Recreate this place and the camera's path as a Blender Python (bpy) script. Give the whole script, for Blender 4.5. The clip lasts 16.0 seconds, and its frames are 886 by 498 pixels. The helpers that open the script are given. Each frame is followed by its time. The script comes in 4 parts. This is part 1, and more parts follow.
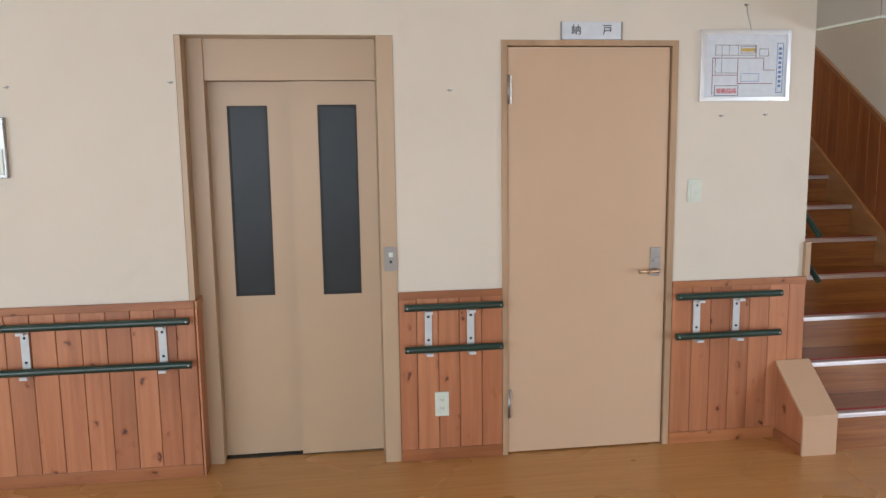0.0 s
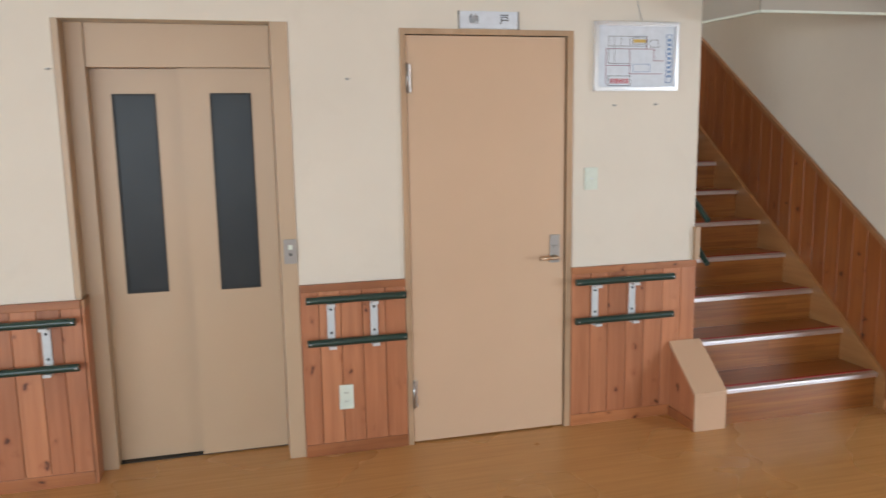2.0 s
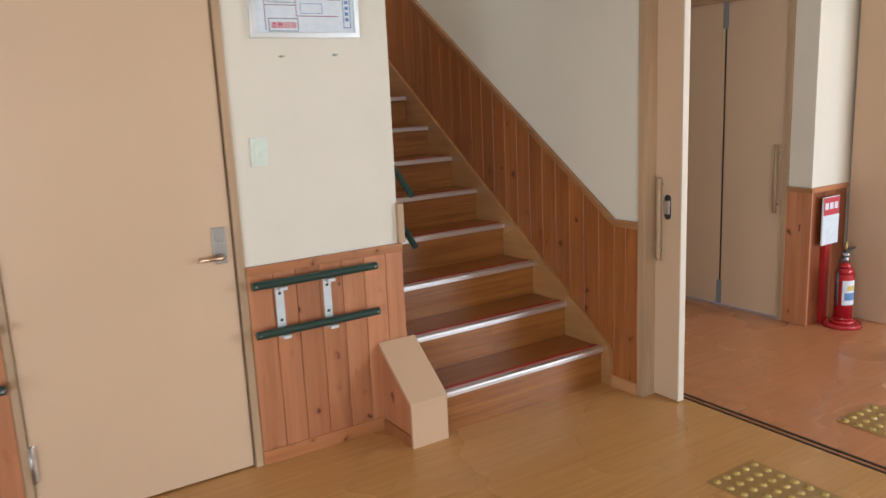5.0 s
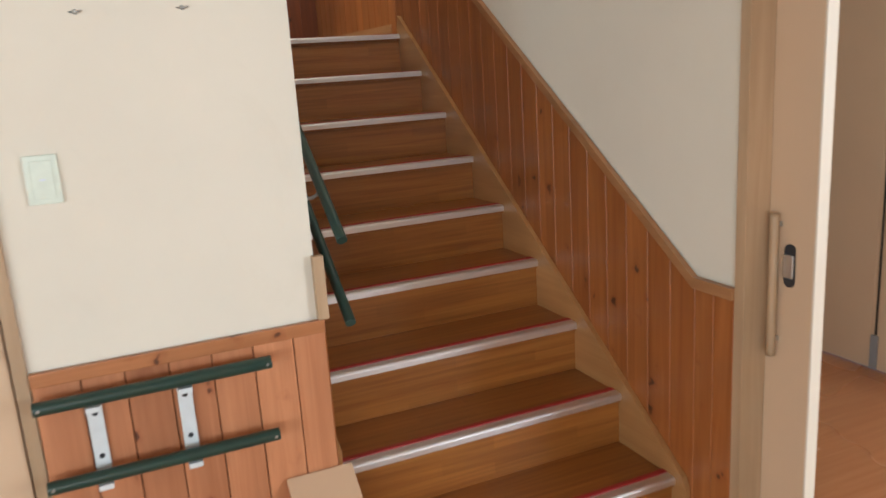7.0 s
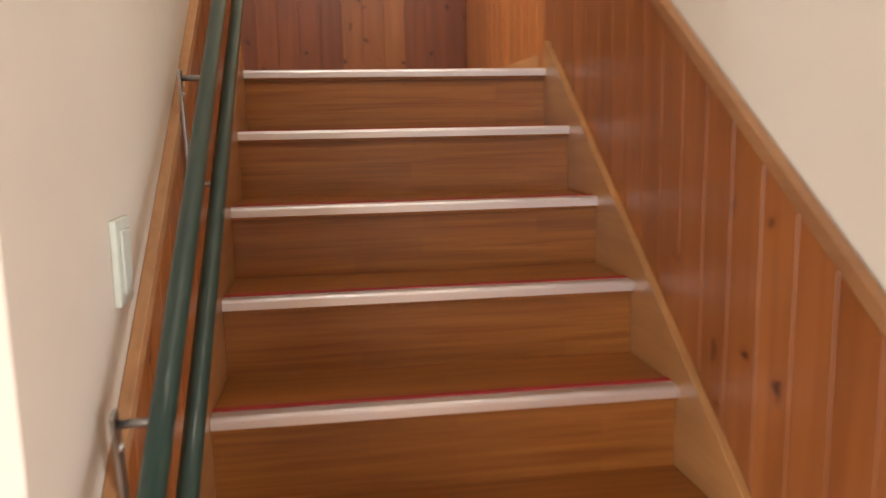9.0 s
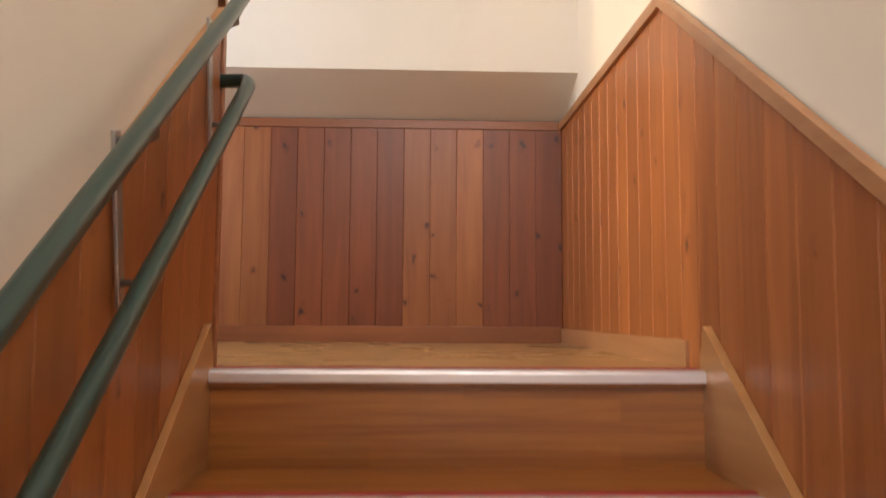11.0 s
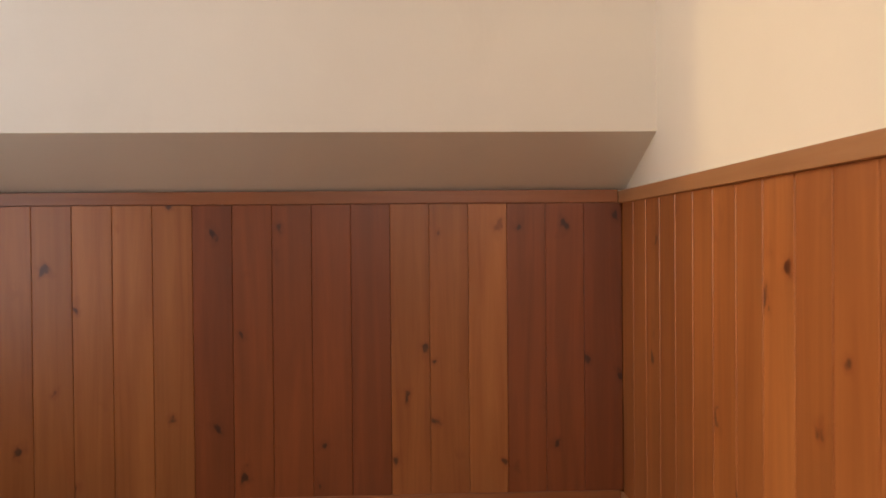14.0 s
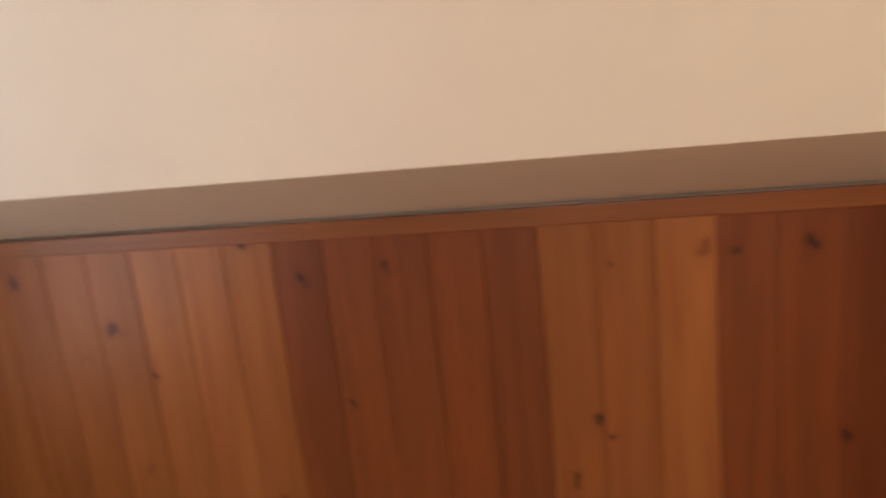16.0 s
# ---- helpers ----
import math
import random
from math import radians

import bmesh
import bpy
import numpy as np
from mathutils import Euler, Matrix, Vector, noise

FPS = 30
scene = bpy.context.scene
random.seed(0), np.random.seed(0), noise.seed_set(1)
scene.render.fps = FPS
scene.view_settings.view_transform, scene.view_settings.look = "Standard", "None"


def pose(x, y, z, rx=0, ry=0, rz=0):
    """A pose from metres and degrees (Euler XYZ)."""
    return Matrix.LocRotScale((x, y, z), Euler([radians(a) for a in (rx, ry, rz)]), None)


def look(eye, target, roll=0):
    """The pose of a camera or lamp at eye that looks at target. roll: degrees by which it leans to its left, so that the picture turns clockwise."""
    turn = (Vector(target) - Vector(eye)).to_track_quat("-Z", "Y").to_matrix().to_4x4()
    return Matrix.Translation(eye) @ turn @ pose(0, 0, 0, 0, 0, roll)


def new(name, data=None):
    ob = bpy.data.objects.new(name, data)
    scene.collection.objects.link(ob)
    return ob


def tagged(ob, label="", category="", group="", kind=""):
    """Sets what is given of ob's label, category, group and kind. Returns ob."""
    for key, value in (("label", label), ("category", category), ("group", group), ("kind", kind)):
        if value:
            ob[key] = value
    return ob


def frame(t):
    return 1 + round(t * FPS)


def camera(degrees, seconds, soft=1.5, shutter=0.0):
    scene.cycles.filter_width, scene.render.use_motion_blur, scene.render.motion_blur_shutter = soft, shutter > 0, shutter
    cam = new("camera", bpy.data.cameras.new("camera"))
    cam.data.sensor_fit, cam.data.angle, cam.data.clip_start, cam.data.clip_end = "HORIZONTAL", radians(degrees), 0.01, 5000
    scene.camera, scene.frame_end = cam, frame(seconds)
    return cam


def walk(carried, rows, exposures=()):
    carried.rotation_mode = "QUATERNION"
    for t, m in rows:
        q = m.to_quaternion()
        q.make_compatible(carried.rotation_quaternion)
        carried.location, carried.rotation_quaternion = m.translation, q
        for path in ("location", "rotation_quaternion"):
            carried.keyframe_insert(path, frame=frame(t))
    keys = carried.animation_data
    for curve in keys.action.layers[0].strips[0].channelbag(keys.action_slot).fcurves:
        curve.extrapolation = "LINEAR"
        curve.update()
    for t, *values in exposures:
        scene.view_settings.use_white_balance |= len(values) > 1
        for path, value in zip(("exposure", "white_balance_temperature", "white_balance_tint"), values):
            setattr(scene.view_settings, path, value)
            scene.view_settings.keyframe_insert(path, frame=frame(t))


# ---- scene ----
cam = camera(59.6, 16.0, shutter=0.5)
PATH = [
    (0, (-0.806, -3.644, 1.573), (-0.541, -1.681, 1.293), -0.8),
    (0.5, (-0.811, -3.633, 1.578), (-0.529, -1.674, 1.287), -0.8),
    (1, (-0.803, -3.631, 1.582), (-0.493, -1.678, 1.286), -0.7),
    (1.5, (-0.806, -3.622, 1.579), (-0.427, -1.682, 1.276), -0.7),
    (2, (-0.778, -3.623, 1.58), (-0.279, -1.712, 1.266), -0.9),
    (2.5, (-0.747, -3.604, 1.58), (-0.071, -1.748, 1.266), -0.7),
    (3, (-0.728, -3.582, 1.573), (0.079, -1.779, 1.26), -1.0),
    (3.5, (-0.662, -3.552, 1.558), (0.219, -1.789, 1.219), -1.3),
    (4, (-0.569, -3.448, 1.547), (0.431, -1.757, 1.169), -2.0),
    (4.2, (-0.502, -3.351, 1.529), (0.558, -1.697, 1.151), -2.7),
    (6.3, (0.713, -2.394, 1.499), (1.699, -0.715, 1.042), -3.0),
    (6.5, (0.84, -2.287, 1.504), (1.744, -0.561, 1.049), -3.1),
    (7, (1.077, -1.994, 1.499), (1.849, -0.207, 1.041), -3.7),
    (7.5, (1.307, -1.705, 1.52), (2.009, 0.11, 1.06), -4.0),
    (8, (1.573, -1.365, 1.53), (2.119, 0.511, 1.103), -4.2),
    (8.5, (1.698, -1.017, 1.495), (2.18, 0.898, 1.181), -2.6),
    (9, (1.842, -0.71, 1.488), (2.126, 1.247, 1.177), -1.1),
    (9.5, (1.941, -0.346, 1.449), (2.062, 1.636, 1.203), -1.0),
    (10, (1.99, -0.108, 1.524), (2.109, 1.888, 1.475), -0.6),
    (10.2, (1.988, -0.019, 1.567), (2.101, 1.975, 1.652), 0.0),
    (12.3, (2.0, 0.752, 2.17), (2.015, 2.742, 2.365), -0.8),
    (12.5, (2.007, 0.814, 2.214), (2.023, 2.807, 2.374), -1.1),
    (13, (1.987, 1.005, 2.309), (2.013, 3.001, 2.423), -0.6),
    (13.5, (2.014, 1.168, 2.419), (2.063, 3.167, 2.456), -0.5),
    (14, (1.996, 1.296, 2.448), (2.08, 3.294, 2.425), -0.5),
    (14.5, (2.008, 1.486, 2.541), (2.022, 3.479, 2.377), -1.7),
    (15, (1.985, 1.67, 2.738), (2.077, 3.642, 2.418), -2.9),
    (15.5, (2.001, 1.876, 2.787), (2.053, 3.829, 2.356), -2.5),
    (16, (2.064, 2.01, 2.866), (1.656, 3.912, 2.402), -6.1),
]
walk(cam, [(t, look(eye, target, roll)) for t, eye, target, roll in PATH],
     [(0, -0.1, 5800, 8), (2, 0.0, 5850, 7), (3.5, 0.0, 5850, 6), (4.2, 0.05, 5850, 5), (6.5, 0.22, 5900, 5), (8, 0.4, 6000, 6), (8.5, 0.5, 6050, 8),
      (9, 1.0, 6600, 15), (9.5, 1.24, 6100, 14), (10.2, 1.28, 6050, 13), (12.3, 0.55, 6900, 20), (13.5, 0.5, 6900, 20), (15, 0.58, 7200, 22), (16, 0.6, 7300, 23)])

# ---- world and light ----
world = bpy.data.worlds.new("world")
scene.world = world
world.use_nodes = True
wn = world.node_tree.nodes
sky = wn.new("ShaderNodeTexSky")
sky.sky_type = "NISHITA"
sky.sun_disc = False
sky.sun_elevation = radians(19)
sky.sun_rotation = radians(-90)
world.node_tree.links.new(sky.outputs[0], wn["Background"].inputs[0])
wn["Background"].inputs[1].default_value = 0.12
sun = new("sun", bpy.data.lights.new("sun", "SUN"))
sun.data.energy, sun.data.angle, sun.data.color = 0.36, radians(2), (1.0, 0.82, 0.38)
sun.matrix_world = look((-20, 0.3, 6.9), (0, 0, 0))


def area_light(name, eye, target, w, h, watts, color):
    lamp = new(name, bpy.data.lights.new(name, "AREA"))
    lamp.data.shape, lamp.data.size, lamp.data.size_y = "RECTANGLE", w, h
    lamp.data.energy, lamp.data.color = watts, color
    lamp.matrix_world = look(eye, target)
    return lamp


DAY = (0.93, 0.97, 1.0)
area_light("daylight_rear", (-2.2, -7.2, 1.5), (-2.2, 0, 1.3), 4.6, 1.5, 150, DAY)
area_light("daylight_left", (-5.2, -5.4, 1.5), (0, -3.0, 1.3), 2.6, 1.5, 125, (0.86, 0.94, 1.0))
area_light("daylight_entrance", (5.6, -4.45, 1.3), (5.0, 0, 0.9), 1.8, 1.9, 122, DAY)
area_light("daylight_landing", (0.43, 2.45, 3.0), (2.6, 3.2, 2.8), 1.0, 1.9, 8.5, (0.90, 0.95, 1.0))
# Added fill with no known window behind it: brightens stair walls and landing.
area_light("fill_upper_front", (2.1, 0.0, 3.65), (2.1, 3.2, 2.7), 0.9, 1.2, 14.5, (1.0, 0.92, 0.82))

# ---- materials ----


def nodes_of(name):
    m = bpy.data.materials.new(name)
    m.use_nodes = True
    nt = m.node_tree
    return m, nt, nt.nodes["Principled BSDF"]


def coords(nt, scale, spread=0.0):
    """Object coordinates, scaled, shifted by each object's own random number."""
    tc = nt.nodes.new("ShaderNodeTexCoord")
    mp = nt.nodes.new("ShaderNodeMapping")
    mp.inputs["Scale"].default_value = scale
    src = tc.outputs["Object"]
    if spread:
        oi = nt.nodes.new("ShaderNodeObjectInfo")
        mul = nt.nodes.new("ShaderNodeVectorMath")
        mul.operation = "SCALE"
        cx = nt.nodes.new("ShaderNodeCombineXYZ")
        for i in range(3):
            nt.links.new(oi.outputs["Random"], cx.inputs[i])
        nt.links.new(cx.outputs[0], mul.inputs[0])
        mul.inputs["Scale"].default_value = spread
        add = nt.nodes.new("ShaderNodeVectorMath")
        nt.links.new(src, add.inputs[0])
        nt.links.new(mul.outputs[0], add.inputs[1])
        src = add.outputs[0]
    nt.links.new(src, mp.inputs["Vector"])
    return mp.outputs["Vector"]


def noise_of(nt, vec, scale, detail=4.0, rough=0.55, dist=0.0):
    n = nt.nodes.new("ShaderNodeTexNoise")
    n.inputs["Scale"].default_value, n.inputs["Detail"].default_value = scale, detail
    n.inputs["Roughness"].default_value, n.inputs["Distortion"].default_value = rough, dist
    nt.links.new(vec, n.inputs["Vector"])
    return n.outputs["Fac"]


def ramp(nt, fac, stops):
    r = nt.nodes.new("ShaderNodeValToRGB")
    e = r.color_ramp.elements
    e[0].position, e[0].color = stops[0][0], (*stops[0][1], 1)
    e[1].position, e[1].color = stops[-1][0], (*stops[-1][1], 1)
    for p, c in stops[1:-1]:
        k = e.new(p)
        k.color = (*c, 1)
    nt.links.new(fac, r.inputs[0])
    return r.outputs[0]


def mix(nt, fac, a, b, mode="MIX"):
    x = nt.nodes.new("ShaderNodeMix")
    x.data_type, x.blend_type = "RGBA", mode
    for sock, v in ((x.inputs[0], fac), (x.inputs[6], a), (x.inputs[7], b)):
        if hasattr(v, "is_linked"):
            nt.links.new(v, sock)
        else:
            sock.default_value = v if isinstance(v, float) else (*v, 1)
    return x.outputs[2]


def bump(nt, fac, bsdf, strength, distance=0.002):
    b = nt.nodes.new("ShaderNodeBump")
    b.inputs["Strength"].default_value, b.inputs["Distance"].default_value = strength, distance
    nt.links.new(fac, b.inputs["Height"])
    nt.links.new(b.outputs[0], bsdf.inputs["Normal"])


def grey(v):
    return (v, v, v)


def pine(name, light, dark, axis="z", rough=0.42, knots=True, vary=0.3, clear=0.15):
    """Clear-varnished pine, grain along one axis, with knots and a tone of its own for each board."""
    m, nt, b = nodes_of(name)
    long, cross = 1.4, 26.0
    sc = {"x": (long, cross, cross), "y": (cross, long, cross), "z": (cross, cross, long)}[axis]
    g = noise_of(nt, coords(nt, sc, 7.0), 1.0, 6, 0.6, 0.6)
    col = ramp(nt, g, [(0.28, dark), (0.5, tuple((p + q) / 2 for p, q in zip(light, dark))), (0.72, light)])
    big = noise_of(nt, coords(nt, (5, 5, 1.2) if axis == "z" else (2, 2, 2), 3.0), 1.0, 3)
    col = mix(nt, 0.45, col, ramp(nt, big, [(0.3, grey(0.45)), (0.7, grey(1.0))]), "MULTIPLY")
    if knots:
        ks = {"x": (8.0, 11.0, 11.0), "y": (11.0, 8.0, 11.0), "z": (11.0, 11.0, 8.0)}[axis]
        v = nt.nodes.new("ShaderNodeTexVoronoi")
        v.inputs["Scale"].default_value = 1.0
        wob = nt.nodes.new("ShaderNodeTexNoise")
        wob.inputs["Scale"].default_value = 2.2
        kv = coords(nt, ks, 11.0)
        nt.links.new(kv, wob.inputs["Vector"])
        bend = nt.nodes.new("ShaderNodeVectorMath")
        bend.operation = "MULTIPLY_ADD"
        nt.links.new(wob.outputs["Color"], bend.inputs[0])
        bend.inputs[1].default_value = (0.7, 0.7, 0.7)
        nt.links.new(kv, bend.inputs[2])
        nt.links.new(bend.outputs[0], v.inputs["Vector"])
        halo = ramp(nt, v.outputs["Distance"], [(0.05, grey(0.6)), (0.27, grey(0.0))])
        k = ramp(nt, v.outputs["Distance"], [(0.03, grey(1.0)), (0.09, grey(0.85)), (0.14, grey(0.0))])
        few = nt.nodes.new("ShaderNodeSeparateColor")
        nt.links.new(v.outputs["Color"], few.inputs[0])
        some = ramp(nt, few.outputs[0], [(clear, grey(0.0)), (clear + 0.04, grey(1.0))])
        col = mix(nt, mix(nt, 1.0, halo, some, "MULTIPLY"), col, (dark[0] * 0.62, dark[1] * 0.45, dark[2] * 0.4))
        col = mix(nt, mix(nt, 1.0, k, some, "MULTIPLY"), col, (dark[0] * 0.22, dark[1] * 0.18, dark[2] * 0.2))
    oi = nt.nodes.new("ShaderNodeObjectInfo")
    col = mix(nt, 1.0, col, ramp(nt, oi.outputs["Random"], [(0.0, (1 - vary, 1 - vary * 1.2, 1 - vary * 1.3)), (1.0, grey(1.0))]), "MULTIPLY")
    nt.links.new(col, b.inputs["Base Color"])
    b.inputs["Roughness"].default_value = rough
    b.inputs["Coat Weight"].default_value, b.inputs["Coat Roughness"].default_value = 0.12, 0.3
    bump(nt, g, b, 0.25, 0.001)
    return m


def painted(name, color, rough=0.6, mottled=0.08, grain=420.0, strength=0.15, stain=0.0):
    m, nt, b = nodes_of(name)
    v = coords(nt, (1, 1, 1))
    big = noise_of(nt, v, 1.6, 5, 0.6)
    col = mix(nt, 1.0, color, ramp(nt, big, [(0.3, grey(1 - mottled)), (0.7, grey(1.0))]), "MULTIPLY")
    if stain:
        s = noise_of(nt, coords(nt, (1.4, 1.4, 0.9)), 2.3, 6, 0.7, 0.8)
        col = mix(nt, ramp(nt, s, [(0.58, grey(0.0)), (0.78, grey(stain))]), col, (0.42, 0.34, 0.24))
    nt.links.new(col, b.inputs["Base Color"])
    b.inputs["Roughness"].default_value = rough
    bump(nt, noise_of(nt, v, grain, 3), b, strength, 0.0008)
    return m


def metal(name, color, rough=0.35):
    m, nt, b = nodes_of(name)
    v = coords(nt, (40, 40, 400))
    b.inputs["Metallic"].default_value = 1.0
    b.inputs["Base Color"].default_value = (*color, 1)
    n = noise_of(nt, v, 1.0, 3)
    nt.links.new(ramp(nt, n, [(0.3, grey(rough * 0.8)), (0.7, grey(rough * 1.25))]), b.inputs["Roughness"])
    return m


def plain(name, color, rough=0.5, coat=0.0):
    m, nt, b = nodes_of(name)
    n = noise_of(nt, coords(nt, (1, 1, 1)), 30.0, 3)
    nt.links.new(mix(nt, 1.0, color, ramp(nt, n, [(0.3, grey(0.9)), (0.7, grey(1.0))]), "MULTIPLY"), b.inputs["Base Color"])
    b.inputs["Roughness"].default_value, b.inputs["Coat Weight"].default_value = rough, coat
    return m


def laminated(name, light, dark, rough=0.3, strip=0.045, length=0.5):
    """Finger-jointed timber: short staves in rows across the step, with fine grain."""
    m, nt, b = nodes_of(name)
    tc = nt.nodes.new("ShaderNodeTexCoord")
    sep = nt.nodes.new("ShaderNodeSeparateXYZ")
    nt.links.new(tc.outputs["Object"], sep.inputs[0])
    add = nt.nodes.new("ShaderNodeMath")
    nt.links.new(sep.outputs["Y"], add.inputs[0])
    nt.links.new(sep.outputs["Z"], add.inputs[1])
    cx = nt.nodes.new("ShaderNodeCombineXYZ")
    nt.links.new(sep.outputs["X"], cx.inputs[0])
    nt.links.new(add.outputs[0], cx.inputs[1])
    br = nt.nodes.new("ShaderNodeTexBrick")
    br.inputs["Color1"].default_value, br.inputs["Color2"].default_value = (0, 0, 0, 1), (1, 1, 1, 1)
    br.inputs["Mortar"].default_value = (0.4, 0.4, 0.4, 1)
    br.inputs["Scale"].default_value, br.inputs["Mortar Size"].default_value = 1.0, 0.0006
    br.inputs["Brick Width"].default_value, br.inputs["Row Height"].default_value = length, strip
    br.offset = 0.37
    nt.links.new(cx.outputs[0], br.inputs["Vector"])
    g = noise_of(nt, coords(nt, (2.0, 60, 60), 5.0), 1.0, 5, 0.6, 0.4)
    base = ramp(nt, g, [(0.3, dark), (0.7, light)])
    tone = mix(nt, 0.55, base, mix(nt, br.outputs["Color"], grey(0.62), grey(1.0)), "MULTIPLY")
    nt.links.new(tone, b.inputs["Base Color"])
    b.inputs["Roughness"].default_value = rough
    b.inputs["Coat Weight"].default_value, b.inputs["Coat Roughness"].default_value = 0.2, 0.25
    bump(nt, g, b, 0.12, 0.0008)
    return m


WALLPAPER = painted("cream_wallpaper", (0.76, 0.70, 0.60), 0.75, 0.07, 260.0, 0.35, 0.10)
CEILING = painted("ceiling_board", (0.75, 0.72, 0.66), 0.8, 0.05, 160.0, 0.3)
SOFFIT = painted("grey_panel", (0.42, 0.39, 0.33), 0.6, 0.05)
LAMINATE = painted("beige_laminate", (0.62, 0.44, 0.295), 0.42, 0.06, 90.0, 0.06)
ELEVATOR = painted("beige_enamel", (0.51, 0.375, 0.245), 0.4, 0.05, 200.0, 0.05)
TRIMWOOD = pine("beige_trim", (0.58, 0.40, 0.25), (0.46, 0.30, 0.17), "z", 0.45, False, 0.05)
BOARD = pine("varnished_pine", (0.68, 0.30, 0.145), (0.49, 0.185, 0.08), "z")
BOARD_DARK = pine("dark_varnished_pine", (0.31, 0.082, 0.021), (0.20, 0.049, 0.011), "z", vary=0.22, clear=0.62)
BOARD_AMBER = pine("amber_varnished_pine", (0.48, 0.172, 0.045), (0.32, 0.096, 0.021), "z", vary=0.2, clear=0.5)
GROOVE = painted("groove_shadow_wood", (0.12, 0.042, 0.014), 0.6, 0.1)
BOARD_RAIL = pine("dark_pine_rail", (0.40, 0.14, 0.042), (0.29, 0.09, 0.024), "x", 0.42, False)
GROOVE_SOFT = painted("groove_amber_wood", (0.26, 0.095, 0.03), 0.6, 0.1)
BOARD_CAP = pine("varnished_pine_rail", (0.56, 0.23, 0.09), (0.40, 0.145, 0.05), "x")
# Paler than the other rails: sunshine on the landing cap is in the colour.
BOARD_CAP_Y = pine("varnished_pine_slope", (0.58, 0.31, 0.14), (0.45, 0.21, 0.085), "y", 0.42, False)
STAIR = laminated("stair_timber", (0.385, 0.148, 0.031), (0.23, 0.072, 0.0135))
STRINGER = pine("stringer_timber", (0.52, 0.27, 0.10), (0.40, 0.18, 0.06), "y", 0.4, False, 0.05)
# The leaf's own laminate, paled to carry the light on its edge face.
LAMINATE_LIT = painted("lit_beige_laminate", (0.72, 0.63, 0.52), 0.45, 0.05, 90.0, 0.06)
CURB = painted("curb_laminate", (0.60, 0.40, 0.26), 0.45, 0.06, 90.0, 0.06)
GREEN = plain("dark_green_vinyl", (0.016, 0.045, 0.036), 0.3, 0.25)
STEEL = metal("brushed_steel", (0.42, 0.42, 0.42), 0.4)
ZINC = plain("pale_grey_bracket", (0.66, 0.69, 0.71), 0.35, 0.2)
ALU = metal("satin_aluminium", (0.80, 0.82, 0.85), 0.34)
BRONZE = metal("pale_bronze", (0.62, 0.47, 0.33), 0.35)
NOSE = metal("aluminium_nosing", (0.74, 0.71, 0.72), 0.45)
RED = plain("red_rubber", (0.36, 0.022, 0.025), 0.5)
WHITE = plain("white_plastic", (0.72, 0.78, 0.69), 0.35, 0.1)
PAPER = plain("white_paper", (0.72, 0.77, 0.84), 0.55)
DARK = plain("dark_gap", (0.02, 0.017, 0.014), 0.6)
INK = plain("black_ink", (0.03, 0.03, 0.035), 0.5)
INKRED = plain("red_ink", (0.55, 0.05, 0.07), 0.5)
INKBLUE = plain("blue_ink", (0.12, 0.24, 0.48), 0.5)
INKYELLOW = plain("yellow_ink", (0.62, 0.45, 0.12), 0.5)
EXTRED = plain("red_enamel", (0.42, 0.012, 0.02), 0.22, 0.4)
BRASS = plain("yellow_stud", (0.55, 0.38, 0.10), 0.3, 0.3)
MATBASE = painted("olive_strip", (0.37, 0.225, 0.075), 0.3, 0.1)
MATT = plain("grey_felt", (0.25, 0.25, 0.26), 0.8)
TEAL = plain("teal_carpet", (0.20, 0.34, 0.33), 0.9)


def smoked_glass():
    m, nt, b = nodes_of("smoked_glass")
    b.inputs["Base Color"].default_value = (0.045, 0.052, 0.058, 1)
    b.inputs["Roughness"].default_value = 0.35
    b.inputs["Specular IOR Level"].default_value = 0.3
    n = noise_of(nt, coords(nt, (1, 1, 1)), 3.0, 2)
    nt.links.new(ramp(nt, n, [(0.3, (0.012, 0.015, 0.017)), (0.7, (0.018, 0.022, 0.024))]), b.inputs["Base Color"])
    return m


SMOKED = smoked_glass()


def sheet_floor(name, light, dark, seam=0.075):
    """Glossy sheet flooring printed as narrow strip parquet, running along x."""
    m, nt, b = nodes_of(name)
    v = coords(nt, (1, 1, 1))
    br = nt.nodes.new("ShaderNodeTexBrick")
    br.inputs["Color1"].default_value, br.inputs["Color2"].default_value = (0, 0, 0, 1), (1, 1, 1, 1)
    br.inputs["Mortar"].default_value = (0.3, 0.3, 0.3, 1)
    br.inputs["Scale"].default_value, br.inputs["Mortar Size"].default_value = 1.0, 0.0008
    br.inputs["Brick Width"].default_value, br.inputs["Row Height"].default_value = 0.9, seam
    nt.links.new(v, br.inputs["Vector"])
    g = noise_of(nt, coords(nt, (2, 45, 45)), 1.0, 5, 0.6, 0.3)
    base = ramp(nt, g, [(0.3, dark), (0.7, light)])
    base = mix(nt, 0.10, base, mix(nt, br.outputs["Color"], grey(0.6), grey(1.0)), "MULTIPLY")
    wear = noise_of(nt, v, 0.9, 2, 0.5)
    base = mix(nt, 0.5, base, ramp(nt, wear, [(0.3, grey(0.9)), (0.7, grey(1.0))]), "MULTIPLY")
    nt.links.new(base, b.inputs["Base Color"])
    nt.links.new(ramp(nt, noise_of(nt, v, 1.5, 2, 0.5), [(0.3, grey(0.25)), (0.7, grey(0.30))]), b.inputs["Roughness"])
    bump(nt, noise_of(nt, v, 6.0, 1), b, 0.012, 0.002)
    return m


